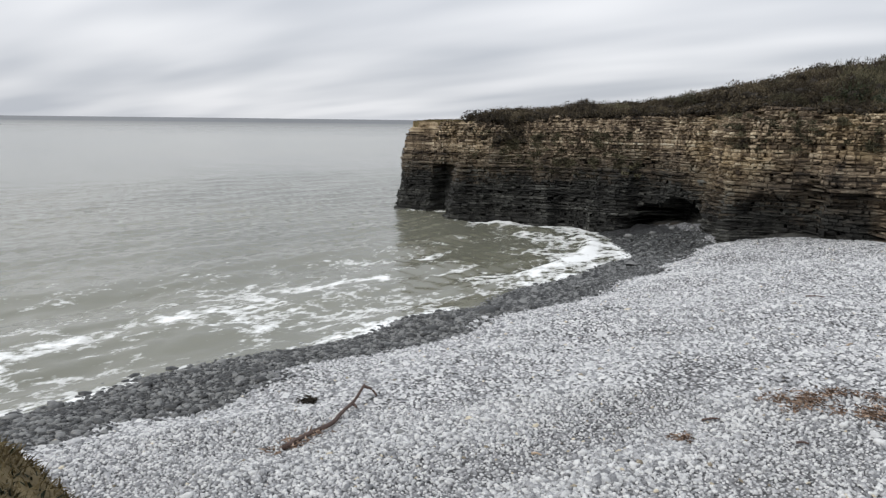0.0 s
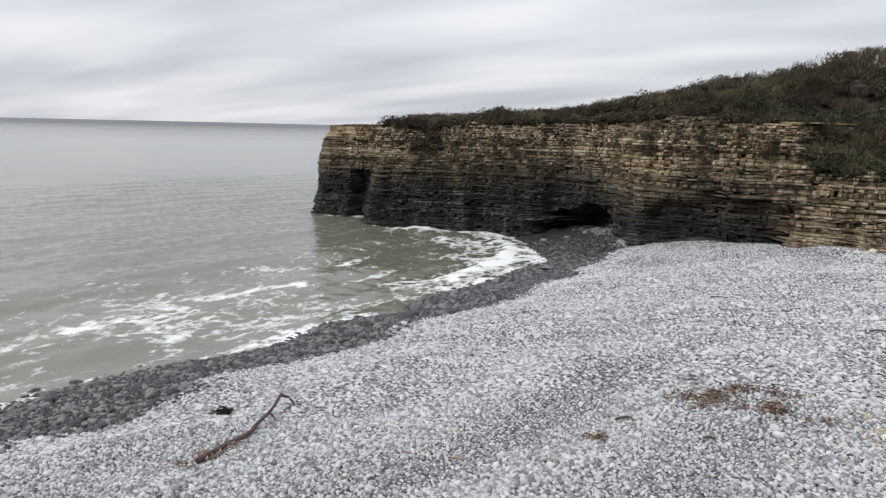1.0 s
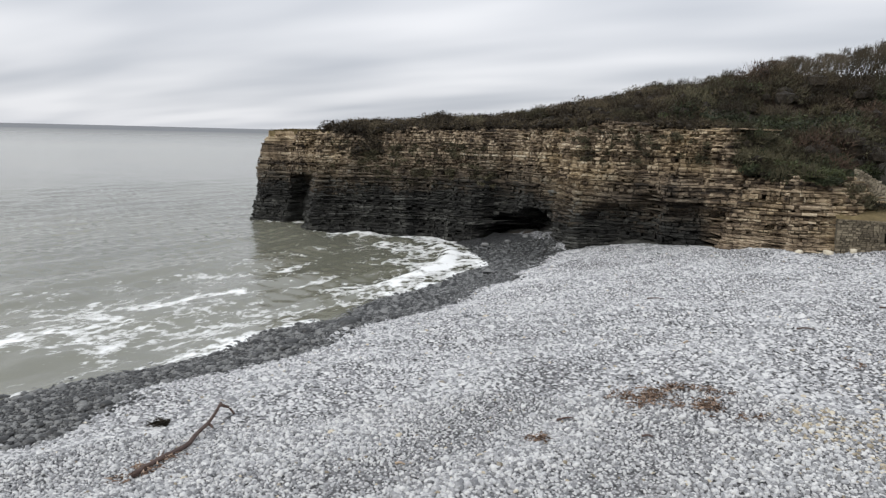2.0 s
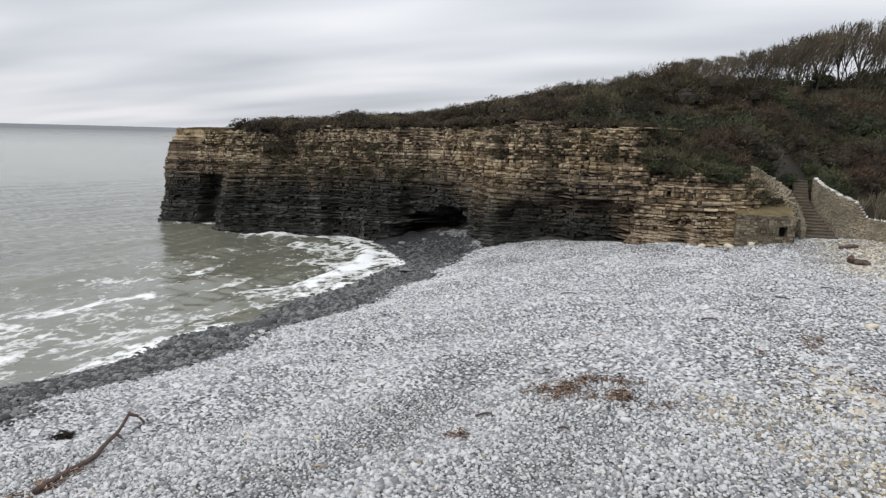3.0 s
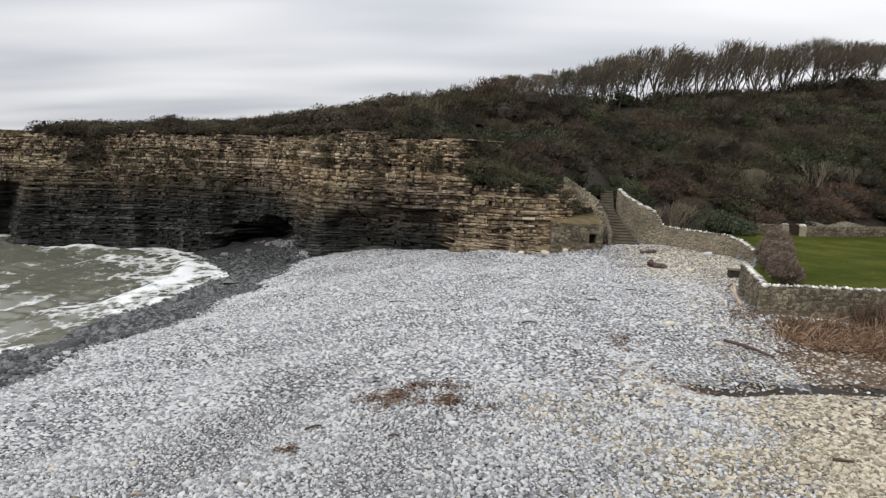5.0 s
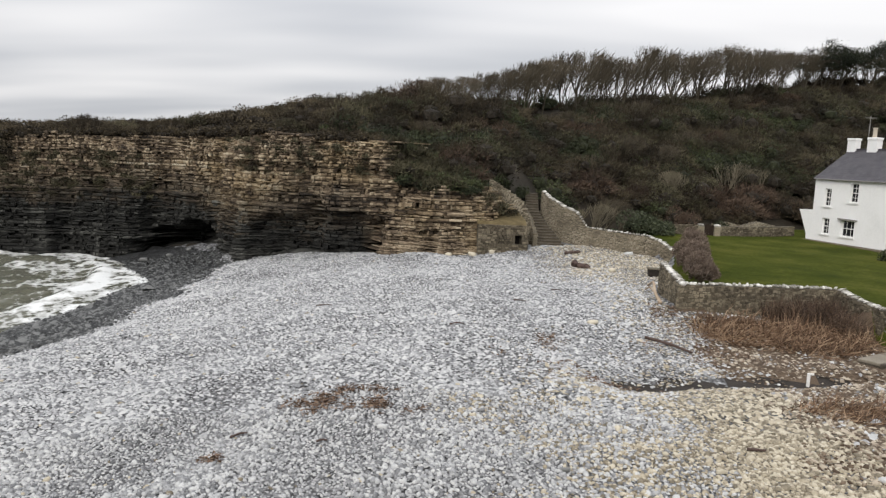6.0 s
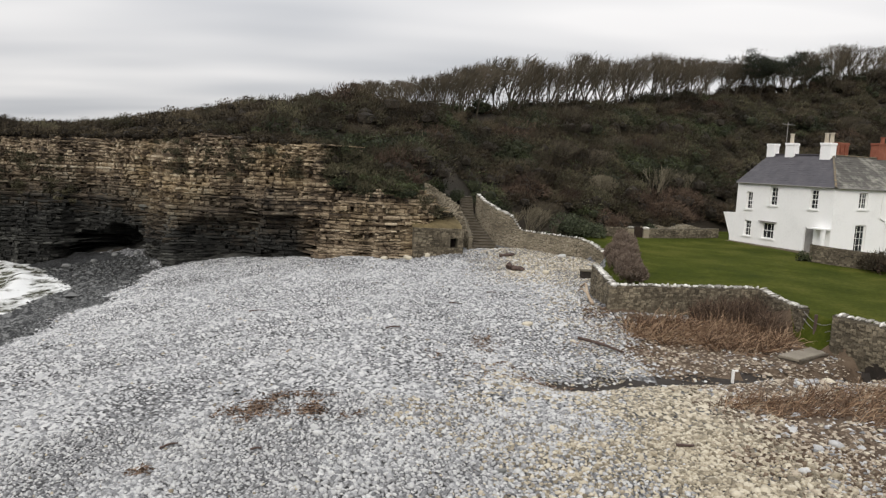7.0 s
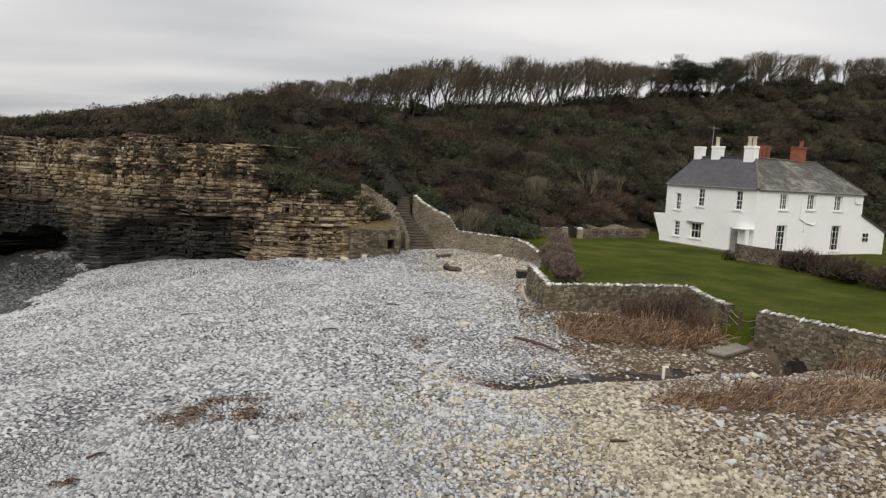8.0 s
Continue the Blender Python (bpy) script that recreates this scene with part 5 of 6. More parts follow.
thicket("clipped_scrub", "low wind-clipped thorn scrub on the clifftop", clipped, M_SCRUB, 460, 0.3, 0.17, 11)
thicket("olive_scrub", "olive-grey bare thorn bushes on the dark bank", olive, M_SCRUB_PALE, 380, 0.2, 0.42, 12)
thicket("ivy_scrub", "dark green ivy and gorse among the scrub", green, M_LEAF, 290, 0.7, 0.32, 2)
thicket("russet_scrub", "russet brown dead bracken and bramble", russet, M_REDSCRUB, 480, 0.1, 0.45, 3)
# the thick overhang at the cliff's shoulder above the small shelter
over = []
for x in rng.uniform(-6.7, -0.4, 64):
    back = rng.uniform(0, 3.6)
    rise = smoothstep(-1.0, -6.0, x)
    over.append((x, 51.0 + 0.03 * abs(x + 4) + back, rng.uniform(0.8, 1.4), rng.uniform(1.0, 1.6) * (0.72 + 0.28 * rise), 6.9 + 0.36 * back * (0.9 + 0.5 * rise) - 0.25 * smoothstep(-2, 0.3, x) + 0.8 * smoothstep(-4.5, -6.8, x)))
for x in rng.uniform(-7.0, -5.6, 24):
    over.append((x, 52.0 + rng.uniform(0, 1.4), rng.uniform(0.6, 1.0), rng.uniform(0.8, 1.3), rng.uniform(7.3, 9.6)))
bank_ivy = [(2.0, 56.6, 0.6, 0.9), (2.4, 57.8, 0.7, 1.1), (1.3, 56.2, 0.7, 1.0), (4.9, 59.2, 0.9, 1.3), (5.6, 58.4, 1.0, 1.2), (6.6, 58.0, 1.1, 1.2), (5.4, 57.2, 0.7, 0.8), (7.6, 57.2, 1.2, 1.2), (0.6, 55.4, 0.7, 1.0)]
thicket("cliff_bush", "dark evergreen bush spilling over the cliff's edge", [q for q in over if q[0] > -3.0 or rng.random() < 0.35] + bank_ivy, M_LEAF, 620, 0.75, 0.3, 4)
thicket("cliff_bramble", "olive-grey bramble spilling over the cliff's edge", [q for q in over if q[0] < -2.0], M_SCRUB_PALE, 640, 0.3, 0.4, 14)
drape = [(x, np.interp(x, CLIFF_X, CLIFF_Y) + 1.5 + rng.uniform(-0.3, 1.2), rng.uniform(0.6, 1.1), rng.uniform(0.7, 1.2), np.interp(x, CLIFF_TOP_X, CLIFF_TOP_Z) - 0.15) for x in rng.uniform(-43.5, -7.6, 110)]
drape += [(x, np.interp(x, CLIFF_X, CLIFF_Y) + 0.5 + 0.75 * (z - 7.6), rng.uniform(0.7, 1.2), rng.uniform(0.8, 1.2), z - 0.3) for x, z in zip(rng.uniform(-43.8, -38.6, 40), rng.uniform(7.7, 9.6, 40))]
thicket("cliff_edge_scrub", "low wind-clipped scrub along the cliff's edge", drape, M_SCRUB, 440, 0.35, 0.18, 5)
tufts = []
for _ in range(150):
    x, z = rng.uniform(-43, -27), rng.uniform(4.6, 8.3)
    tufts.append((x, np.interp(x, CLIFF_X, CLIFF_Y) - 0.05 - 0.10 * (4.5 - z) * 0.9, rng.uniform(0.22, 0.5), rng.uniform(0.25, 0.5), z))
for _ in range(60):
    x, z = rng.uniform(-20, -8.5), rng.uniform(7.6, 9.9)
    tufts.append((x, np.interp(x, CLIFF_X, CLIFF_Y) - 0.05 - 0.10 * (4.5 - z) * 0.9, rng.uniform(0.2, 0.4), rng.uniform(0.2, 0.45), z))
for _ in range(26):
    x = rng.uniform(-0.8, 2.2)
    tufts.append((x, np.interp(x, CLIFF_X, CLIFF_Y) - 0.1 + rng.uniform(-0.1, 0.4), rng.uniform(0.25, 0.55), rng.uniform(0.25, 0.5), rng.uniform(5.5, 6.9) - 0.45 * max(x, 0)))
thicket("ledge_turf", "olive tufts of grass and weed on the cliff's ledges", tufts, M_SCRUB_PALE, 110, 0.1, 0.3, 15, core=False)


def bush(name, label, x, y, r, h, material, count, leafy, twig, seed, z=None):
    g = np.random.default_rng(seed)
    v, f, inner = bush_geometry(g, (0, 0, 0), r, h, count, leafy, twig)
    me = mesh_of(name, v, f, inner)
    me.attributes.new("tone", "FLOAT", "POINT").data.foreach_set("value", np.full(len(v), g.uniform(0.3, 0.7), np.float32))
    me.materials.append(material)
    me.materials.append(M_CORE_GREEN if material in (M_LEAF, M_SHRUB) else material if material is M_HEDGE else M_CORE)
    ob = new(name, me)
    ob.location = (x, y, (height_at(x, y) if z is None else z) - 0.05)
    return tagged(ob, label, "bush")


for k, (x, y, r, h) in enumerate(((9.7, 58.9, 1.5, 1.6), (11.6, 59.2, 1.8, 2.1), (13.4, 59.6, 1.2, 1.5))):
    bush("evergreen_shrub", "rounded grey-green evergreen garden shrub", x, y, r, h, M_SHRUB, 1500, 0.9, 0.2, 40 + k)
bush("copper_shrub", "dark copper-red shrub by the garden wall", 15.8, 62.8, 1.3, 2.3, M_REDSCRUB, 1200, 0.3, 0.3, 50)
bush("evergreen_shrub", "dark evergreen shrub by the garden wall", 19.5, 63.0, 0.9, 1.3, M_LEAF, 500, 0.8, 0.3, 51)
bush("evergreen_shrub", "small dark shrub by the terrace wall", 26.2, 50.5, 0.55, 0.95, M_LEAF, 400, 0.8, 0.2, 52)
for k in range(9):
    y = 36.6 + 1.9 * k
    x = 10.5 + 0.22 * (y - 36.6) * min(1, 0.35 + k * 0.12)
    bush("beech_hedge", "clipped pinkish-brown winter hedge along the lawn wall", x, y, 0.88, 1.7, M_HEDGE, 3200, 0.0, 0.16, 60 + k)
for k in range(8):
    bush("garden_hedge", "tangled dark brown hedge beside the lawn", 29.6 + 0.4 * math.sin(k * 1.7), 47.0 - 1.9 * k, 1.45, 1.55 + 0.25 * math.sin(k * 2.3), M_REDSCRUB if k % 3 else M_SCRUB, 1500, 0.1, 0.4, 80 + k)


# ---- wind-bent trees ----
def tube(V, F, a, b, ra, rb, sides=4):
    d = (b - a).normalized()
    s = d.orthogonal().normalized()
    t = d.cross(s)
    o = len(V)
    for c, r in ((a, ra), (b, rb)):
        for k in range(sides):
            q = 2 * math.pi * k / sides
            V.append((c + s * (r * math.cos(q)) + t * (r * math.sin(q)))[:])
    for k in range(sides):
        F.append((o + k, o + (k + 1) % sides, o + sides + (k + 1) % sides, o + sides + k))


def grow_tree(seed, high=6.5):
    """A many-stemmed bare tree whose long limbs sweep up and downwind into a clipped, broom-like crown."""
    r = random.Random(seed)
    wood_v, wood_f, twig_v, twig_f = [], [], [], []
    span = (0.92, 0.50, 0.27, 0.15, 0.09)
    wide = (0, 0, 0.029, 0.015, 0.010)
    lean = 0.045

    def roof(x):                     # the wind-shorn outline of the crown
        return high * (1.0 - 0.15 * ((x - 0.12 * high) / (0.45 * high)) ** 2)

    def sliver(a, b, w):
        side = (b - a).cross(Vector((r.uniform(-0.4, 0.4), 1, 0))).normalized() * w
        o = len(twig_v)
        twig_v.extend(((a - side)[:], (a + side)[:], b[:]))
        twig_f.append((o, o + 1, o + 2))

    def limb(at, way, radius, level):
        steps = (6, 4, 3, 2, 1)[level]
        step = high * span[level] * r.uniform(0.8, 1.25) / steps
        for k in range(steps):
            room = roof(at.x) - at.z
            if room < 0.05 * high:
                return
            nxt = at + way * step
            if level < 2:
                ra, rb = radius * (1 - 0.8 * k / steps), radius * (1 - 0.8 * (k + 1) / steps)
                tube(wood_v, wood_f, at, nxt, ra, rb, 5 if level == 0 else 3)
            else:
                sliver(at, nxt + way * step * 0.15, wide[level])
            at = nxt
            way = (way + Vector((lean + r.uniform(-0.15, 0.15), r.uniform(-0.15, 0.15), 0.09))).normalized()
            if level < 4 and (level or k):
                for _ in range((1, 1, 1, 1)[level] + (r.random() < (0.45, 0.3, 0.35, 0.7)[level])):
                    w = (way + Vector((r.uniform(-1, 1) + 0.1, r.uniform(-1, 1), r.uniform(-0.1, 0.5))) * (0.62, 0.6, 0.6, 0.7)[level]).normalized()
                    limb(at, w, radius * (0.55 - 0.03 * k), level + 1)

    for _ in range(r.choice((4, 5, 5))):
        w = Vector((r.uniform(-0.34, 0.40), r.uniform(-0.3, 0.3), 1)).normalized()
        limb(Vector((r.uniform(-0.7, 0.7), r.uniform(-0.4, 0.4), -0.3)), w, r.uniform(0.065, 0.12), 0)
    wood = mesh_of("trunk", wood_v, wood_f, smooth=True)
    twig = mesh_of("crown", twig_v, twig_f)
    wood.materials.append(M_BARK)
    twig.materials.append(M_TWIG)
    top = sorted(v[2] for v in twig_v)[int(len(twig_v) * 0.985)]
    return wood, twig, top


M_TWIG_PALE = surface("pale_dead_twig", (0.075, 0.065, 0.045), (0.15, 0.13, 0.09), (0.24, 0.21, 0.15), 0.6, 5, 0.95, 0, 0)
TREES = []
for k in range(6):
    wood, twig, top = grow_tree(500 + k)
    t = empty("bare_tree", "leafless wind-bent tree on the skyline", "tree", (0, 0, -60 - k), "skyline trees")
    link("trunk", wood, None, t, "grey bark trunk and limbs").matrix_parent_inverse = Matrix()
    link("crown", twig, None, t, "bare winter twigs").matrix_parent_inverse = Matrix()
    TREES.append((t, top))
TREE_X = [-8, -3, 0, 3, 8, 20, 30, 40, 47, 52, 56, 61, 84]
TREE_H = [2.2, 3.4, 4.5, 5.5, 6.4, 6.7, 6.2, 5.2, 4.6, 5.6, 5.8, 4.7, 4.6]
rng = np.random.default_rng(23)
spots = []
for row, (off, gap) in enumerate(((2.5, 2.3), (-1.6, 3.0))):
    x = -8.0 + row * 0.6
    while x < 84:
        spots.append((x + rng.uniform(-0.4, 0.4), np.interp(x, HILL_X, HILL_BACK) + off + rng.uniform(-0.8, 0.8), (1.0, 0.95)[row]))
        x += gap * rng.uniform(0.7, 1.35) * (0.55 if x < 5 else 1.0)
used = set()
for x, y, k in spots:
    i = int(rng.integers(6))
    t, top = TREES[i]
    s = np.interp(x, TREE_X, TREE_H) * k * rng.uniform(0.94, 1.07) / top
    m = pose(x, y, height_at(x, y) - 0.1, 0, 0, rng.uniform(-25, 25))
    if i not in used:
        t.matrix_basis = m @ Matrix.Scale(s, 4)
        used.add(i)
    else:
        o = copy_thing(t, m)
        o.scale = (s * rng.uniform(0.95, 1.2), s * 1.1, s * rng.uniform(0.94, 1.05))
# bare shrubs and saplings that stand out against the bank
bank = [(9.2, 60.8, 3.6)]
for _ in range(44):
    x = rng.uniform(-10, 62)
    f = rng.uniform(0.08, 0.9)
    y = np.interp(x, HILL_X, HILL_FOOT) * (1 - f) + np.interp(x, HILL_X, HILL_BACK) * f
    if (25 < x < 48 and y < 73 + (x - 25) * 0.35) or (1 < x < 9 and f < 0.6) or (x < 0 and f < 0.3):
        continue
    bank.append((x, y, rng.uniform(2.4, 4.2) * (1 - 0.4 * f)))
for k, (x, y, hh) in enumerate(bank):
    t, top = TREES[k % 6]
    o = copy_thing(t, pose(x, y, height_at(x, y) - 0.2, 0, 0, 47 * k))
    o.scale = (hh / top * 1.25, hh / top * 1.25, hh / top)
    tagged(o, "leafless shrub standing in the scrub of the dark bank", "tree", "bank shrubs")
for k, (x, y, hh) in enumerate(((8.4, 59.4, 3.2), (22.5, 72.5, 3.6), (25.5, 74, 3.0), (17, 70, 3.0))):
    wood, twig, top = grow_tree(560 + k, 4.5)
    t = empty("thorn_tree", "pale grey leafless thorn tree against the dark bank", "tree", (0, 0, 0), "thorn trees")
    for nm, me in (("trunk", wood), ("crown", twig)):
        me.materials.clear()
        me.materials.append(M_TWIG_PALE)
        link(nm, me, None, t).matrix_parent_inverse = Matrix()
    t.matrix_basis = pose(x, y, height_at(x, y) - 0.1, 0, 0, 60 * k) @ Matrix.Scale(hh / top, 4)


def pine(x, y, high, seed, name="pine_tree"):
    r = random.Random(seed)
    g = np.random.default_rng(seed)
    t = empty(name, "dark wind-flattened pine on the skyline", "tree", (0, 0, 0))
    V, F, tips = [], [], []
    at, way = Vector((0, 0, -0.3)), Vector((0.25, 0, 1)).normalized()
    for k in range(7):
        nxt = at + way * (high / 7)
        tube(V, F, at, nxt, 0.2 * (1 - k / 9), 0.2 * (1 - (k + 1) / 9), 6)
        at = nxt
        way = (way + Vector((0.10, r.uniform(-0.1, 0.1), 0.05))).normalized()
        if k >= 3:
            for _ in range(5):
                a, w = at.copy(), Vector((r.uniform(-0.6, 1.4), r.uniform(-1, 1), r.uniform(0.0, 0.5))).normalized()
                ln = r.uniform(0.6, 1.3) * (1.7 if k < 5 else 1.3)
                for s in range(3):
                    b = a + w * ln / 1.5
                    tube(V, F, a, b, 0.06 - 0.015 * s, 0.05 - 0.015 * s)
                    a, w = b, (w + Vector((0.15, r.uniform(-0.3, 0.3), r.uniform(0, 0.3)))).normalized()
                    if s:
                        tips.append(a[:])
    link("trunk", mesh_of("trunk", V, F, smooth=True), M_BARK, t, "crooked dark trunk").matrix_parent_inverse = Matrix()
    tips = np.array(tips)
    c = np.repeat(tips, 170, 0) + g.normal(size=(len(tips) * 170, 3)) * [0.46, 0.46, 0.17]
    d = g.normal(size=c.shape) + [0.2, 0, 0.5]
    d /= np.linalg.norm(d, axis=1, keepdims=True)
    v, f = blades(g, c, c + d * 0.26, 0.032)
    link("crown", mesh_of("crown", v, f), M_LEAF, t, "flat dark needle clumps").matrix_parent_inverse = Matrix()
    t.location = (x, y, height_at(x, y) - 0.1)


pine(39.4, 98.6, 4.9, 3)
pine(43.2, 99.6, 4.5, 4)
pine(47.4, 100.4, 4.3, 5)


# ---- dead reeds, grasses ----
def stalks(name, label, n, area, low, high, lean, width, material, seed, keep=None, category="reeds"):
    g = np.random.default_rng(seed)
    x = g.uniform(area[0], area[2], n * 2)
    y = g.uniform(area[1], area[3], n * 2)
    ok = keep(x, y) if keep else np.ones(len(x), bool)
    x, y = x[ok][:n], y[ok][:n]
    z = land_height(x[:, None], y[:, None])[:, 0]
    base = np.stack([x, y, z - 0.03], 1)
    ln = g.uniform(low, high, len(x))
    d = np.stack([lean[0] + g.normal(0, lean[3], len(x)), lean[1] + g.normal(0, lean[3], len(x)), np.abs(lean[2] + g.normal(0, lean[3] * 0.7, len(x)))], 1)
    d /= np.linalg.norm(d, axis=1, keepdims=True)
    mid = base + d * ln[:, None] * 0.55
    bend = d + np.stack([g.normal(lean[0] * 0.6, 0.35, len(x)), g.normal(0, 0.35, len(x)), g.uniform(-0.9, 0.1, len(x))], 1)
    bend /= np.linalg.norm(bend, axis=1, keepdims=True)
    tip = mid + bend * ln[:, None] * 0.45
    side = np.cross(d, g.normal(size=d.shape))
    side = side / np.linalg.norm(side, axis=1, keepdims=True) * (width * g.uniform(0.6, 1.4, len(x)))[:, None]
    v = np.stack([base - side, base + side, mid + side * 0.8, mid - side * 0.8, tip], 1).reshape(-1, 3)
    i = np.arange(len(x))[:, None] * 5
    f = np.concatenate([i + [0, 1, 2], i + [0, 2, 3], i + [3, 2, 4]])
    return tagged(link(name, mesh_of(name, v, f), material), label, category, kind="stuff")


stalks("reed_bed", "flattened dead brown reeds at the foot of the wall", 4600, (8.9, 29.2, 17.2, 34.0), 0.4, 1.25, (0.25, -0.25, 0.3, 0.6), 0.014, M_REED, 1, lambda x, y: (x < 16.0) & (y > 29.6 + 0.5 * np.sin(x * 1.3) + 1.6 * smoothstep(10.5, 9, x)) & (y < 32.9 + (x - 9) * 0.1) & (abs((y - 29.8) - (x - 15.9) * 0.75) > 0.9))
stalks("reed_clump", "upright dead reeds against the wall", 3600, (12.6, 30.8, 16.5, 34.9), 0.7, 1.5, (0.02, -0.12, 1.0, 0.3), 0.010, M_REED_DARK, 2, lambda x, y: (abs((y - 29.8) - (x - 15.9) * 0.75) > 0.9) & (x < 15.95) & (y < 34.2 + (x - 9) * 0.1) & (y > 34.0 - (x - 12.8) * 0.75))
stalks("reed_bank", "matted dead reeds along the stream bank", 7500, (8.4, 17.4, 21, 26.8), 0.3, 0.85, (0.5, -0.15, 0.4, 0.5), 0.012, M_REED, 3, lambda x, y: (abs(y - (21.0 + (x - 14) * 0.10)) < 0.35 + 1.75 * smoothstep(8.3, 14, x) + 0.3 * np.sin(x * 2.1)))
stalks("reed_bank_far", "dead reeds along the garden wall", 1600, (17.5, 20, 22.5, 27), 0.5, 1.2, (0.2, -0.15, 0.8, 0.35), 0.012, M_REED, 4, lambda x, y: (x < 18.9 + (25.4 - y) * 0.5) & (x > 17.3 + (25.4 - y) * 0.4) & (y < 26.3))
stalks("headland_grass", "rough brown and olive grass on the headland's edge", 46000, (-11, -9, 7, 4.0), 0.06, 0.17, (0.2, 0.1, 0.7, 0.7), 0.0075, M_BROWN_GRASS, 5, lambda x, y: (np.hypot(x + 2.5, y + 0.5) + 1.5 * waves(x, y, 4, 111, 3) < 6.2) & (y < 2.5 + 0.30 * np.clip(-x - 4.9, 0, 2) - 0.8 * np.clip(-x - 7.5, 0, 10)), "grass")
stalks("headland_herbs", "olive green herbs among the headland grass", 9000, (-11, -9, 7, 3.6), 0.05, 0.14, (0.2, 0.1, 0.8, 0.7), 0.010, M_LEAF, 6, lambda x, y: (np.hypot(x + 2.5, y + 0.5) + 1.5 * waves(x, y, 4, 112, 3) < 6.0) & (y < 2.3 + 0.30 * np.clip(-x - 4.9, 0, 2) - 0.8 * np.clip(-x - 7.5, 0, 10)), "herbs")
stalks("lawn_edge_grass", "longer grass at the foot of the garden walls", 2500, (9.2, 34.6, 16.3, 36.0), 0.12, 0.3, (0, 0, 1, 0.4), 0.008, M_GRASS, 7, lambda x, y: y > 34.8 + (x - 9) * 0.1, "grass")
stalks("cliff_top_turf", "short pale turf on the bare end of the cliff", 9000, (-54.5, 61, -43, 68), 0.1, 0.3, (0.4, 0, 0.8, 0.3), 0.02, M_BROWN_GRASS, 8, lambda x, y: y > np.interp(x, CLIFF_X, CLIFF_Y) + 1.2, "grass")


# ---- things on the beach ----
def bent_branch(name, label, points, r0, r1, material, seed, category="driftwood", twigs=()):
    """A branch lying on the stones; points: plan places with a height over the shingle."""
    r = random.Random(seed)
    top = empty(name, label, category, (points[0][0], points[0][1], height_at(points[0][0], points[0][1])))

    def rod(part_name, pts, a, b, parent):
        bm = bmesh.new()
        rings, fine = [], []
        P = [Vector((x, y, height_at(x, y) + h)) for x, y, h in pts]
        for i in range(len(P) - 1):
            for k in range(4):
                fine.append(P[i].lerp(P[i + 1], k / 4))
        fine.append(P[-1])
        for _ in range(2):
            fine = [fine[0]] + [(p + q * 2 + s) / 4 for p, q, s in zip(fine[:-2], fine[1:-1], fine[2:])] + [fine[-1]]
        for i, c in enumerate(fine):
            d = (fine[min(i + 1, len(fine) - 1)] - fine[max(i - 1, 0)]).normalized()
            s = d.orthogonal().normalized()
            t = d.cross(s)
            rad = a + (b - a) * i / (len(fine) - 1)
            rings.append([bm.verts.new(c + (s * math.cos(q) + t * math.sin(q)) * rad * r.uniform(0.82, 1.15)) for q in [2 * math.pi * k / 8 for k in range(8)]])
        for p, q in zip(rings[:-1], rings[1:]):
            for k in range(8):
                bm.faces.new((p[k], p[(k + 1) % 8], q[(k + 1) % 8], q[k]))
        bm.faces.new(rings[0][::-1])
        bm.faces.new(rings[-1])
        return part(part_name, bm, material, parent, smooth=True)

    rod("stem", points, r0, r1, top)
    for pts, a, b in twigs:
        rod("side_branch", pts, a, b, top)
    return top


bent_branch("driftwood_branch", "long dark brown bent driftwood branch on the shingle", [(-13.1, 10.35, 0.10), (-13.3, 11.2, 0.12), (-13.6, 12.35, 0.12), (-14.05, 13.0, 0.14), (-14.45, 13.9, 0.2), (-14.75, 14.6, 0.42)], 0.068, 0.042, M_DRIFT, 1,
            twigs=[([(-14.7, 14.5, 0.42), (-14.55, 14.7, 0.28), (-14.4, 14.75, 0.08)], 0.05, 0.03), ([(-14.4, 13.8, 0.2), (-14.2, 13.75, 0.12)], 0.05, 0.03)])
bent_branch("drift_log", "short dark waterlogged log on the pale shingle", [(5.5, 46.75, 0.22), (5.75, 46.4, 0.14), (6.1, 46.2, 0.2), (6.35, 45.9, 0.1)], 0.22, 0.1, M_DRIFT, 2, twigs=[([(5.6, 46.6, 0.2), (5.3, 46.3, 0.3)], 0.09, 0.05), ([(6.0, 46.2, 0.2), (6.2, 46.5, 0.28), (6.5, 46.4, 0.1)], 0.08, 0.04)])
bent_branch("drift_log", "small dark log near the steps", [(5.3, 50.4, 0.12), (6.3, 50.8, 0.12)], 0.12, 0.1, M_DRIFT, 3)
bent_branch("drift_pole", "weathered grey-brown pole lying beside the reeds", [(6.5, 29.7, 0.1), (7.3, 29.2, 0.12), (8.1, 28.6, 0.1)], 0.07, 0.045, M_DRIFT, 4)
bent_branch("bleached_branch", "pale bleached branch leaning on the garden wall's corner", [(8.3, 35.2, 0.08), (8.2, 36.2, 0.4), (8.35, 37.2, 0.8), (8.25, 38.0, 0.5)], 0.09, 0.05, M_DRIFT_PALE, 5, twigs=[([(8.2, 36.2, 0.4), (8.1, 36.9, 0.5), (8.0, 37.4, 0.3)], 0.05, 0.03)])
bent_branch("drift_stick", "short dark stick on the buff stones", [(6.2, 16.92, 0.08), (6.4, 16.85, 0.1), (6.62, 16.9, 0.08)], 0.04, 0.03, M_DRIFT, 6)
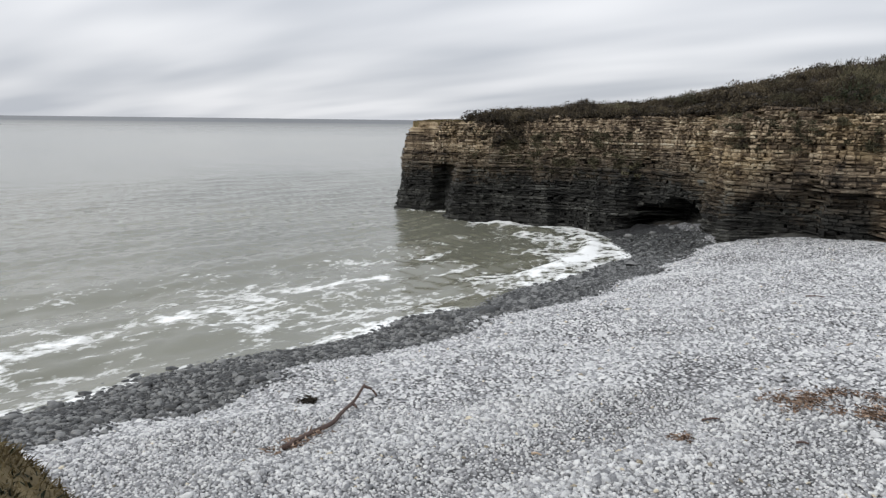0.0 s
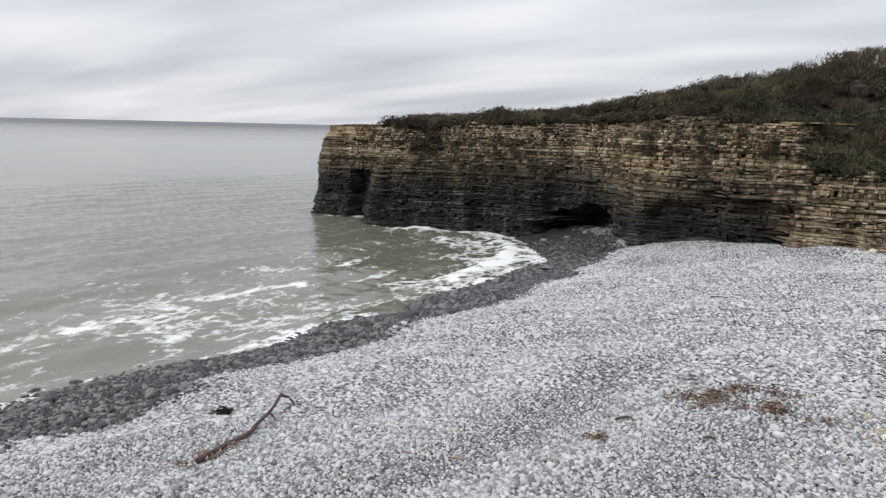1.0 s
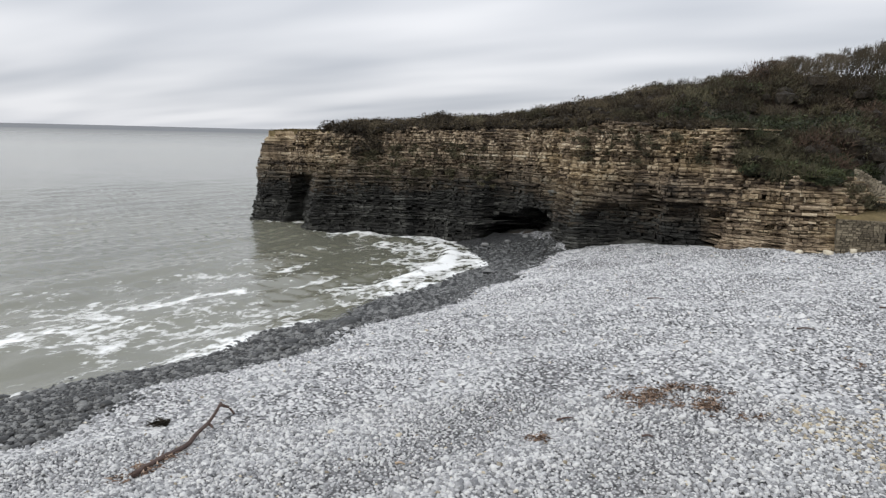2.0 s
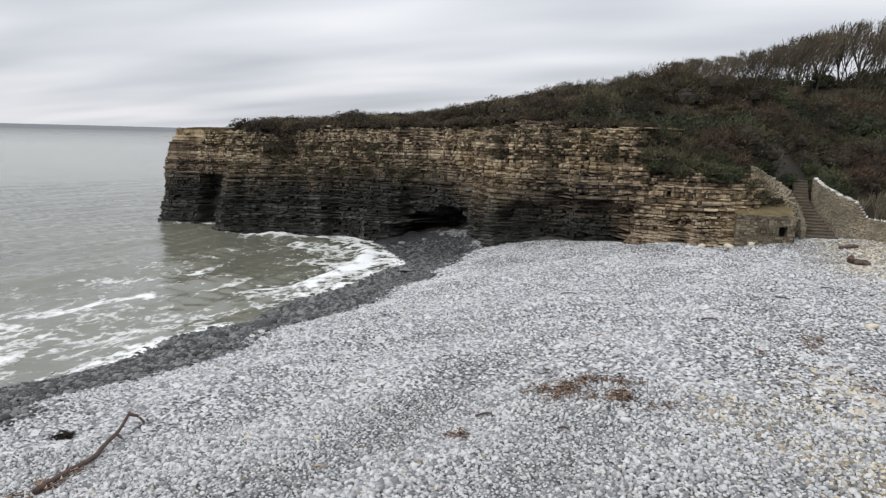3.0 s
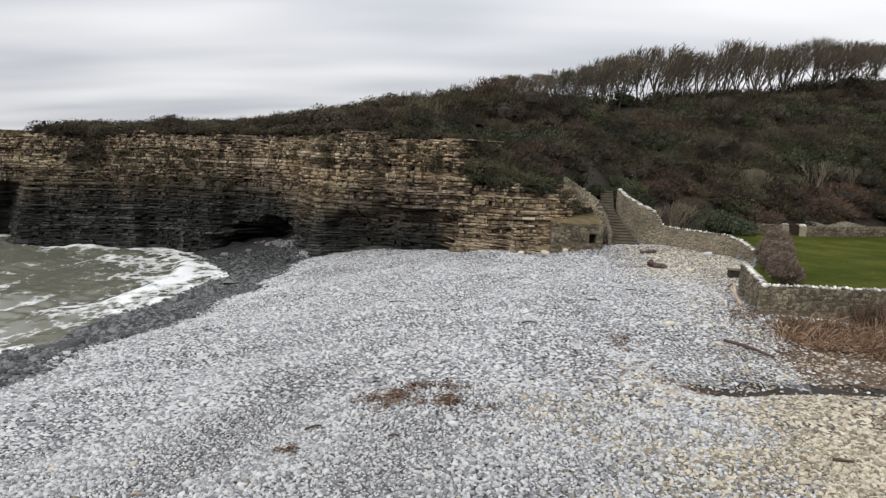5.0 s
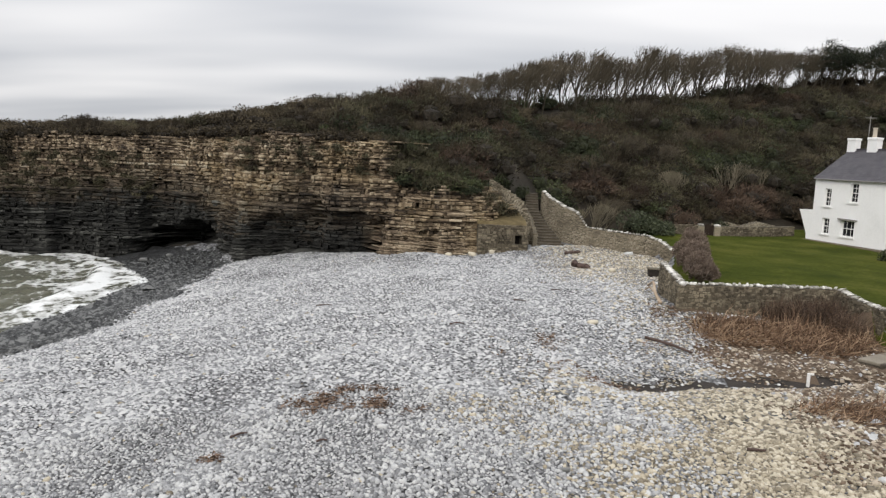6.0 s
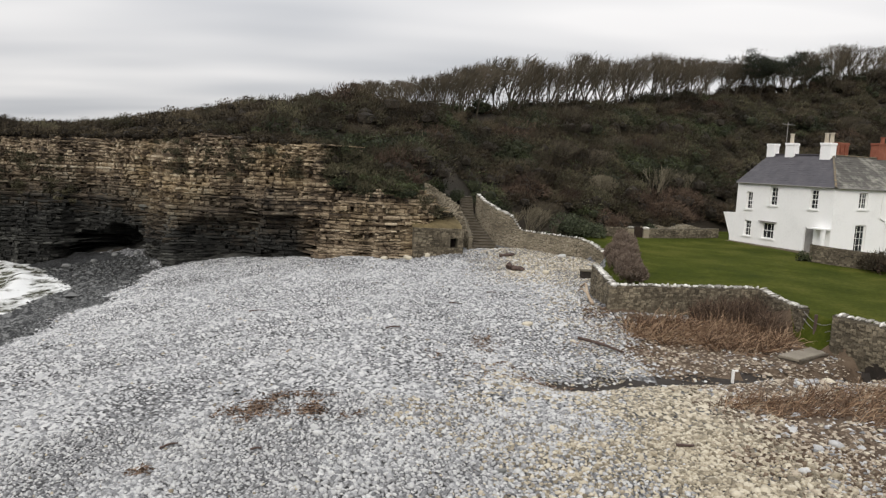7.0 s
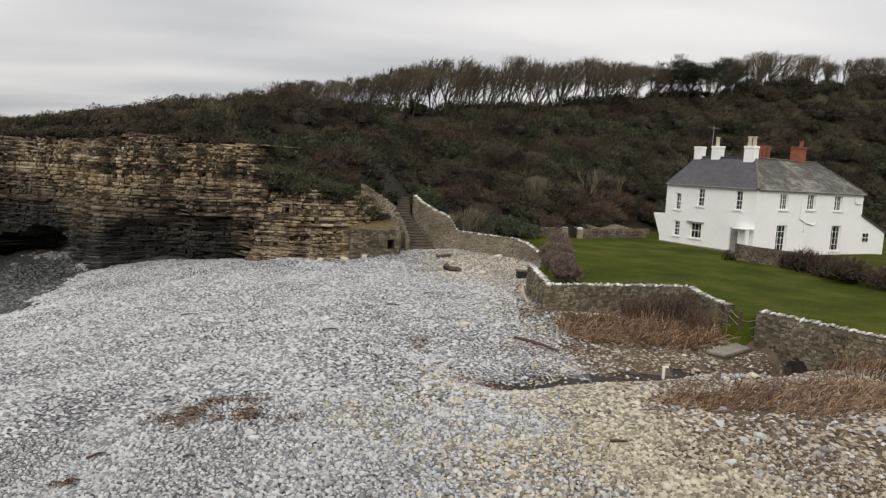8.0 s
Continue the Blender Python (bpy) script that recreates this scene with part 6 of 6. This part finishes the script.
for k, (x, y, dx, dy, mat) in enumerate(((-3.6, 16.2, 0.4, 0.1, 0), (-5.9, 17.1, 0.6, 0.35, 0), (-1.2, 27.5, 0.9, 0.3, 0), (-7.4, 32.5, 1.1, 0.4, 0), (1.4, 34.0, 1.0, 0.5, 0), (-8.0, 12.9, 0.35, 0.1, 1), (-4.4, 25.0, 0.1, 0.9, 1), (3.4, 37.5, 0.8, -0.2, 0))):
    bent_branch("drift_stick", "small pale stick among the pebbles" if mat else "small dark stick among the pebbles", [(x, y, 0.09), (x + dx * 0.3, y + dy * 0.45, 0.11), (x + dx * 0.6, y + dy * 0.55, 0.08)], 0.032, 0.018, M_DRIFT_PALE if mat else M_DRIFT, 20 + k)


def weed_patch(name, label, x, y, sx, sy, n, seed, material=None):
    g = np.random.default_rng(seed)
    tx, ty = x + g.normal(size=14) * sx * 1.1, y + g.normal(size=14) * sy * 1.1
    k = g.integers(0, 14, n)
    px, py = tx[k] + g.standard_t(3, n) * sx * 0.22, ty[k] + g.standard_t(3, n) * sy * 0.3
    base = np.stack([px, py, land_height(px[:, None], py[:, None])[:, 0] + g.uniform(0.03, 0.16, n)], 1)
    d = g.normal(size=(n, 3)) * [1, 1, 0.25]
    d /= np.linalg.norm(d, axis=1, keepdims=True)
    v, f = blades(g, base, base + d * g.uniform(0.06, 0.24, (n, 1)), g.uniform(0.012, 0.035, n))
    ob = link(name, mesh_of(name, v, f), material or M_WEED)
    return tagged(ob, label, "seaweed", kind="stuff")


weed_patch("seaweed_wrack", "patch of dried brown seaweed and twigs", -4.3, 18.9, 0.5, 0.25, 330, 1)
weed_patch("seaweed_wrack", "strand of dried brown seaweed", -3.3, 19.5, 0.6, 0.12, 200, 2)
weed_patch("seaweed_wrack", "clump of rust-brown dried seaweed", -2.45, 18.3, 0.32, 0.2, 260, 3)
weed_patch("seaweed_wrack", "small clump of rusty seaweed", -5.85, 15.75, 0.14, 0.1, 90, 4)
weed_patch("seaweed_clump", "dark olive seaweed clump by the driftwood", -16.3, 13.9, 0.12, 0.1, 260, 5, M_SCRUB_SOIL)
weed_patch("seaweed_wrack", "scattered brown debris near the stream", 3.2, 23.3, 0.9, 0.5, 260, 6)
weed_patch("seaweed_wrack", "dark debris among the pebbles", 2.6, 28.2, 0.35, 0.5, 160, 7)
weed_patch("seaweed_wrack", "dark debris below the garden wall", 8.2, 33.8, 0.3, 0.8, 240, 8)
weed_patch("seaweed_wrack", "brown debris below the reeds", 8.6, 29.0, 1.0, 0.9, 420, 9)
weed_patch("seaweed_wrack", "pinkish dried debris under the driftwood", -13.2, 11.3, 0.25, 0.5, 120, 10)

post = empty("marker_post", "short white post standing in the stream", "post", (11.5, 26.3, 1.9))
z = height_at(11.5, 26.3)
part("shaft", slab(11.45, 26.26, z - 0.3, 11.55, 26.36, z + 0.5, 0.02), M_POST, post)
part("bracket", slab(11.55, 26.28, z + 0.43, 11.68, 26.34, z + 0.5, 0.015), M_POST, post)

slab_ob = empty("concrete_slab", "pale worn concrete slab bridging the stream bank", "slab", (16, 29.8, 2.3))
ms = Matrix.Translation((16.15, 29.75, 2.57)) @ Matrix.Rotation(math.atan2(2.4, 3.2), 4, "Z")
part("deck", slab(-1.9, -0.42, -0.12, 1.9, 0.42, 0.0, 0.02, ms), M_SLAB, slab_ob)
part("edge_beam", slab(-1.9, -0.54, -0.42, 1.9, -0.423, -0.03, 0.02, ms), M_STEP, slab_ob, "dark edge of the slab")
part("abutment", slab(-1.9, -0.4, -0.9, 1.9, 0.4, -0.143, 0.02, ms), M_STEP, slab_ob)

crate = empty("stone_block", "dark square block against the wall's end", "block", (9.7, 43.5, 2.9))
part("block", slab(9.4, 43.2, 2.6, 10.1, 43.8, 3.55, 0.05), M_MUD_SHADE, crate)
part("lid", slab(9.35, 43.15, 3.554, 10.15, 43.85, 3.62, 0.02), M_MORTAR, crate, "flat stone lid")

wire = empty("wire_fence", "sagging wire between the two garden walls", "fence", (16.8, 31.0, 3))
for k, h in enumerate((3.1, 3.5, 3.8)):
    V, F = [], []
    a, b = Vector((16.7, 31.7, h + 0.05)), Vector((16.95, 29.95, h - 0.1))
    for i in range(6):
        p, q = a.lerp(b, i / 6), a.lerp(b, (i + 1) / 6)
        p.z -= 0.25 * (1 - ((i / 6) * 2 - 1) ** 2)
        q.z -= 0.25 * (1 - (((i + 1) / 6) * 2 - 1) ** 2)
        tube(V, F, p, q, 0.014, 0.014, 4)
    link("wire", mesh_of("wire", V, F), M_DOOR, wire)
part("fence_post", slab(16.72, 30.78, 2.2, 16.82, 30.88, 3.9, 0.01), M_DRIFT, wire)

# large stones that stand out
for k, (x, y, s, tone) in enumerate(((-11.5, 12.6, 0.22, 1), (-8.4, 21.7, 0.17, 2), (-2.2, 17.0, 0.24, 0), (-3.0, 17.6, 0.20, 0), (-18.9, 8.2, 0.33, 0), (4.6, 31.0, 0.3, 3), (7.6, 45.0, 0.4, 3), (9.8, 51.9, 0.42, 0), (1.9, 15.1, 0.2, 1), (9.6, 16.9, 0.3, 0), (10.3, 17.4, 0.34, 0), (11.5, 16.6, 0.3, 1), (12.6, 23.7, 0.2, 0), (13.1, 23.9, 0.28, 0), (13.8, 24.1, 0.24, 3), (14.3, 24.4, 0.2, 0), (-26.4, 56.2, 0.7, 1), (-24.5, 56.6, 0.6, 1), (-23.3, 57.4, 0.5, 0), (-21.5, 57.0, 0.55, 1), (-0.9, 50.0, 0.45, 3), (-2.5, 49.9, 0.4, 3), (0.4, 50.6, 0.5, 3), (1.4, 50.9, 0.45, 0), (10.6, 20.0, 0.26, 2), (13.9, 17.7, 0.4, 2), (8.6, 15.6, 0.25, 2))):
    s *= 0.42 if y < 22 else (0.62 if y < 55 else 0.4)
    me = lump(700 + k, s * 1.25, s, s * 0.62, 0.13, 2)
    tone = 1 if y > 55 else tone
    me.materials.append((M_STONE_ONE, M_STONE_WET, M_STONE_ONE, M_STONE_WARM)[tone])
    o = new("boulder", me)
    o.location = (x, y, height_at(x, y) + s * 0.3)
    o.rotation_euler = (random.uniform(-0.2, 0.2), random.uniform(-0.2, 0.2), random.uniform(0, 3))
    tagged(o, ("large pale grey rounded stone on the shingle", "dark grey rounded stone on the shingle", "grey rounded stone among smaller pebbles", "large buff stone on the shingle")[tone], "stone", "boulders")


# ---- the shingle, stone by stone ----
def pebble_field(rmin, rmax, gap, base_v, seed):
    """Rounded limestone cobbles between two distances from the headland's foot."""
    g = np.random.default_rng(seed)
    xs, ys = np.arange(-31, 23, gap), np.arange(3.5, 56.5, gap * 0.9)
    x, y = [a.ravel() + g.uniform(-0.55, 0.55, a.size) * gap for a in np.meshgrid(xs, ys)]
    r = np.hypot(x, y)
    s = shore(x, y)
    ok = (np.arctan2(x, y) > -1.32) & (np.arctan2(x, y) < 0.76) & (r >= rmin) & (r < rmax) & (s > -2.2)
    ok &= y < np.minimum(np.interp(x, CLIFF_X, CLIFF_Y) + np.where((x > -28) & (x < -20), 2.6, 0.4), np.interp(x, [2.5, 2.6, 3, 5, 7, 11, 12.3, 13], [70, 52.6, 52.8, 53.5, 53.0, 52.4, 49.6, 40]))
    ok &= lawn_mask(x, y) < 0.02
    ok &= ~((x > 8.75) & (y > 34.0 + (x - 8.75) * 0.14) & (y < 39.4))
    ok &= ~((x > 12.0) & (y > 40))
    ok &= ~((abs((x - 16.15) * 0.8 + (y - 29.75) * 0.6) < 2.0) & (abs((y - 29.75) * 0.8 - (x - 16.15) * 0.6) < 0.6))     # the slab lies bare
    side = x - (16.9 + (29.75 - y) * 0.5)
    ok &= (side < 0.0) | (y > 36)
    z = land_height(x[:, None], y[:, None])[:, 0]
    ok &= z < 4.6
    along = np.interp(x, STREAM_X, STREAM_Y)
    ok &= ~((abs(y - along) < 0.55 + 0.2 * np.sin(x * 1.7)) & (x > 4.3) & (g.random(len(x)) < 0.88))
    ok &= ~((abs(y - (21.0 + (x - 14) * 0.10)) < 1.4) & (x > 10) & (g.random(len(x)) < 0.75))
    ok &= ~((x > 8.5) & (y > 25.5) & (y < 30.6) & (g.random(len(x)) < 0.4))
    ok &= ~((y > 30.6) & (y < 34) & (x > 9.5) & (g.random(len(x)) < 0.8))
    x, y, z, s = x[ok], y[ok], z[ok], s[ok]
    n = len(x)
    band = 1.0 + 0.18 * waves(s, y * 0.14, 5, 101, 2) + 0.25 * smoothstep(3, 9, x) * smoothstep(22, 15, y)
    size = gap * (0.58 if rmin > 19 else 0.53) * np.exp(g.normal(0, 0.25, n)) * np.clip(band, 0.7, 1.4)
    size[g.random(n) < 0.008] *= 1.8
    wet = s < 4.6 + 2.8 * smoothstep(48, 57, y) + 0.5 * waves(x, y, 4, 103, 2) + g.normal(0, 0.35, n)
    size[wet] *= np.exp(g.normal(0.04, 0.3, int(wet.sum())))
    scale = np.stack([size * g.uniform(0.92, 1.3, n), size * g.uniform(0.8, 1.05, n), size * g.uniform(0.5, 0.82, n) * (0.8 if rmin > 19 else 1.0)], 1)
    a, tilt = g.uniform(0, 2 * np.pi, n), g.normal(0, 0.18 if rmin > 19 else 0.28, (n, 2))
    shape = base_v[None] * (1 + g.uniform(-0.2, 0.2, (n, len(base_v), 1)))
    v = shape * scale[:, None]
    v[..., 2] += v[..., 0] * tilt[:, :1] + v[..., 1] * tilt[:, 1:]
    ca, sa = np.cos(a)[:, None], np.sin(a)[:, None]
    vx, vy = v[..., 0] * ca - v[..., 1] * sa, v[..., 0] * sa + v[..., 1] * ca
    v = np.stack([vx + x[:, None], vy + y[:, None], v[..., 2] + (z + scale[:, 2] * 0.25)[:, None]], 2)
    warm = g.random(n) < 0.006 + 0.9 * smoothstep(-0.3, 7.5, x + 2.0 * waves(x, y, 6, 105, 3)) * smoothstep(27, 21, y) * smoothstep(11, 8, x) + 0.55 * smoothstep(2, 6, x) * smoothstep(38, 46, y) + 0.25 * smoothstep(4, 8, x)
    earthy = g.random(n) < 0.85 * smoothstep(7.5, 10.5, x + 0.8 * waves(x, y, 4, 107, 2)) * smoothstep(36, 32, y)
    slot = np.where(wet, 1, np.where(earthy, 3, np.where(warm, 2, 0)))
    return v, slot


OCTA_V = np.array([(1, 0, 0), (0, 1, 0), (-1, 0, 0), (0, -1, 0), (0, 0, 1), (0, 0, -1)], float)
OCTA_F = np.array([(0, 1, 4), (1, 2, 4), (2, 3, 4), (3, 0, 4)])      # the undersides lie buried


def stones_object(name, label, v, slot, base_f):
    n, k = v.shape[:2]
    f = (base_f[None] + (np.arange(n) * k)[:, None, None]).reshape(-1, 3)
    me = mesh_of(name, v.reshape(-1, 3), f, np.repeat(slot, len(base_f)), True)
    for m in (M_STONE, M_STONE_WET, M_STONE_WARM, M_STONE_EARTHY):
        me.materials.append(m)
    return tagged(new(name, me), label, "pebbles", kind="stuff")


near_v, near_slot = pebble_field(10.5, 13.2, 0.078, ICO1_V, 201)
# three hundred stones of the nearest stretch are pieces of their own
cx, cy = near_v[..., 0].mean(1), near_v[..., 1].mean(1)
pick = np.flatnonzero((near_slot == 0) & (abs(cx + 1.0) < 1.6) & (cy > 13.0) & (cy < 15.0))[:300]
stones_object("shingle_near", "pale grey rounded limestone cobbles", np.delete(near_v, pick, 0), np.delete(near_slot, pick), DOME1_F)
for i in pick:
    c = near_v[i].mean(0)
    me = mesh_of("cobble", near_v[i] - c, ICO1_F, None, True)
    me.materials.append(M_STONE_ONE)
    o = new("cobble", me)
    o.parent = ground
    o.location = c
v, slot = pebble_field(13.2, 20, 0.083, ICO1_V, 202)
stones_object("shingle_middle", "pale grey rounded limestone cobbles and dark wet stones at the water", v, slot, DOME1_F)
v, slot = pebble_field(20, 66, 0.118, ICO1_V, 203)
wet_near = (slot == 1) & (np.hypot(v[:, 0, 0], v[:, 0, 1]) < 37)
stones_object("shingle_wet", "dark wet rounded cobbles along the water's edge", v[wet_near], slot[wet_near], DOME1_F)
v, slot = pebble_field(20, 66, 0.118, OCTA_V, 203)
v, slot = v[~wet_near], slot[~wet_near]
stones_object("shingle_far", "pale grey limestone cobbles below the cliff and dark wet stones", v, slot, OCTA_F)
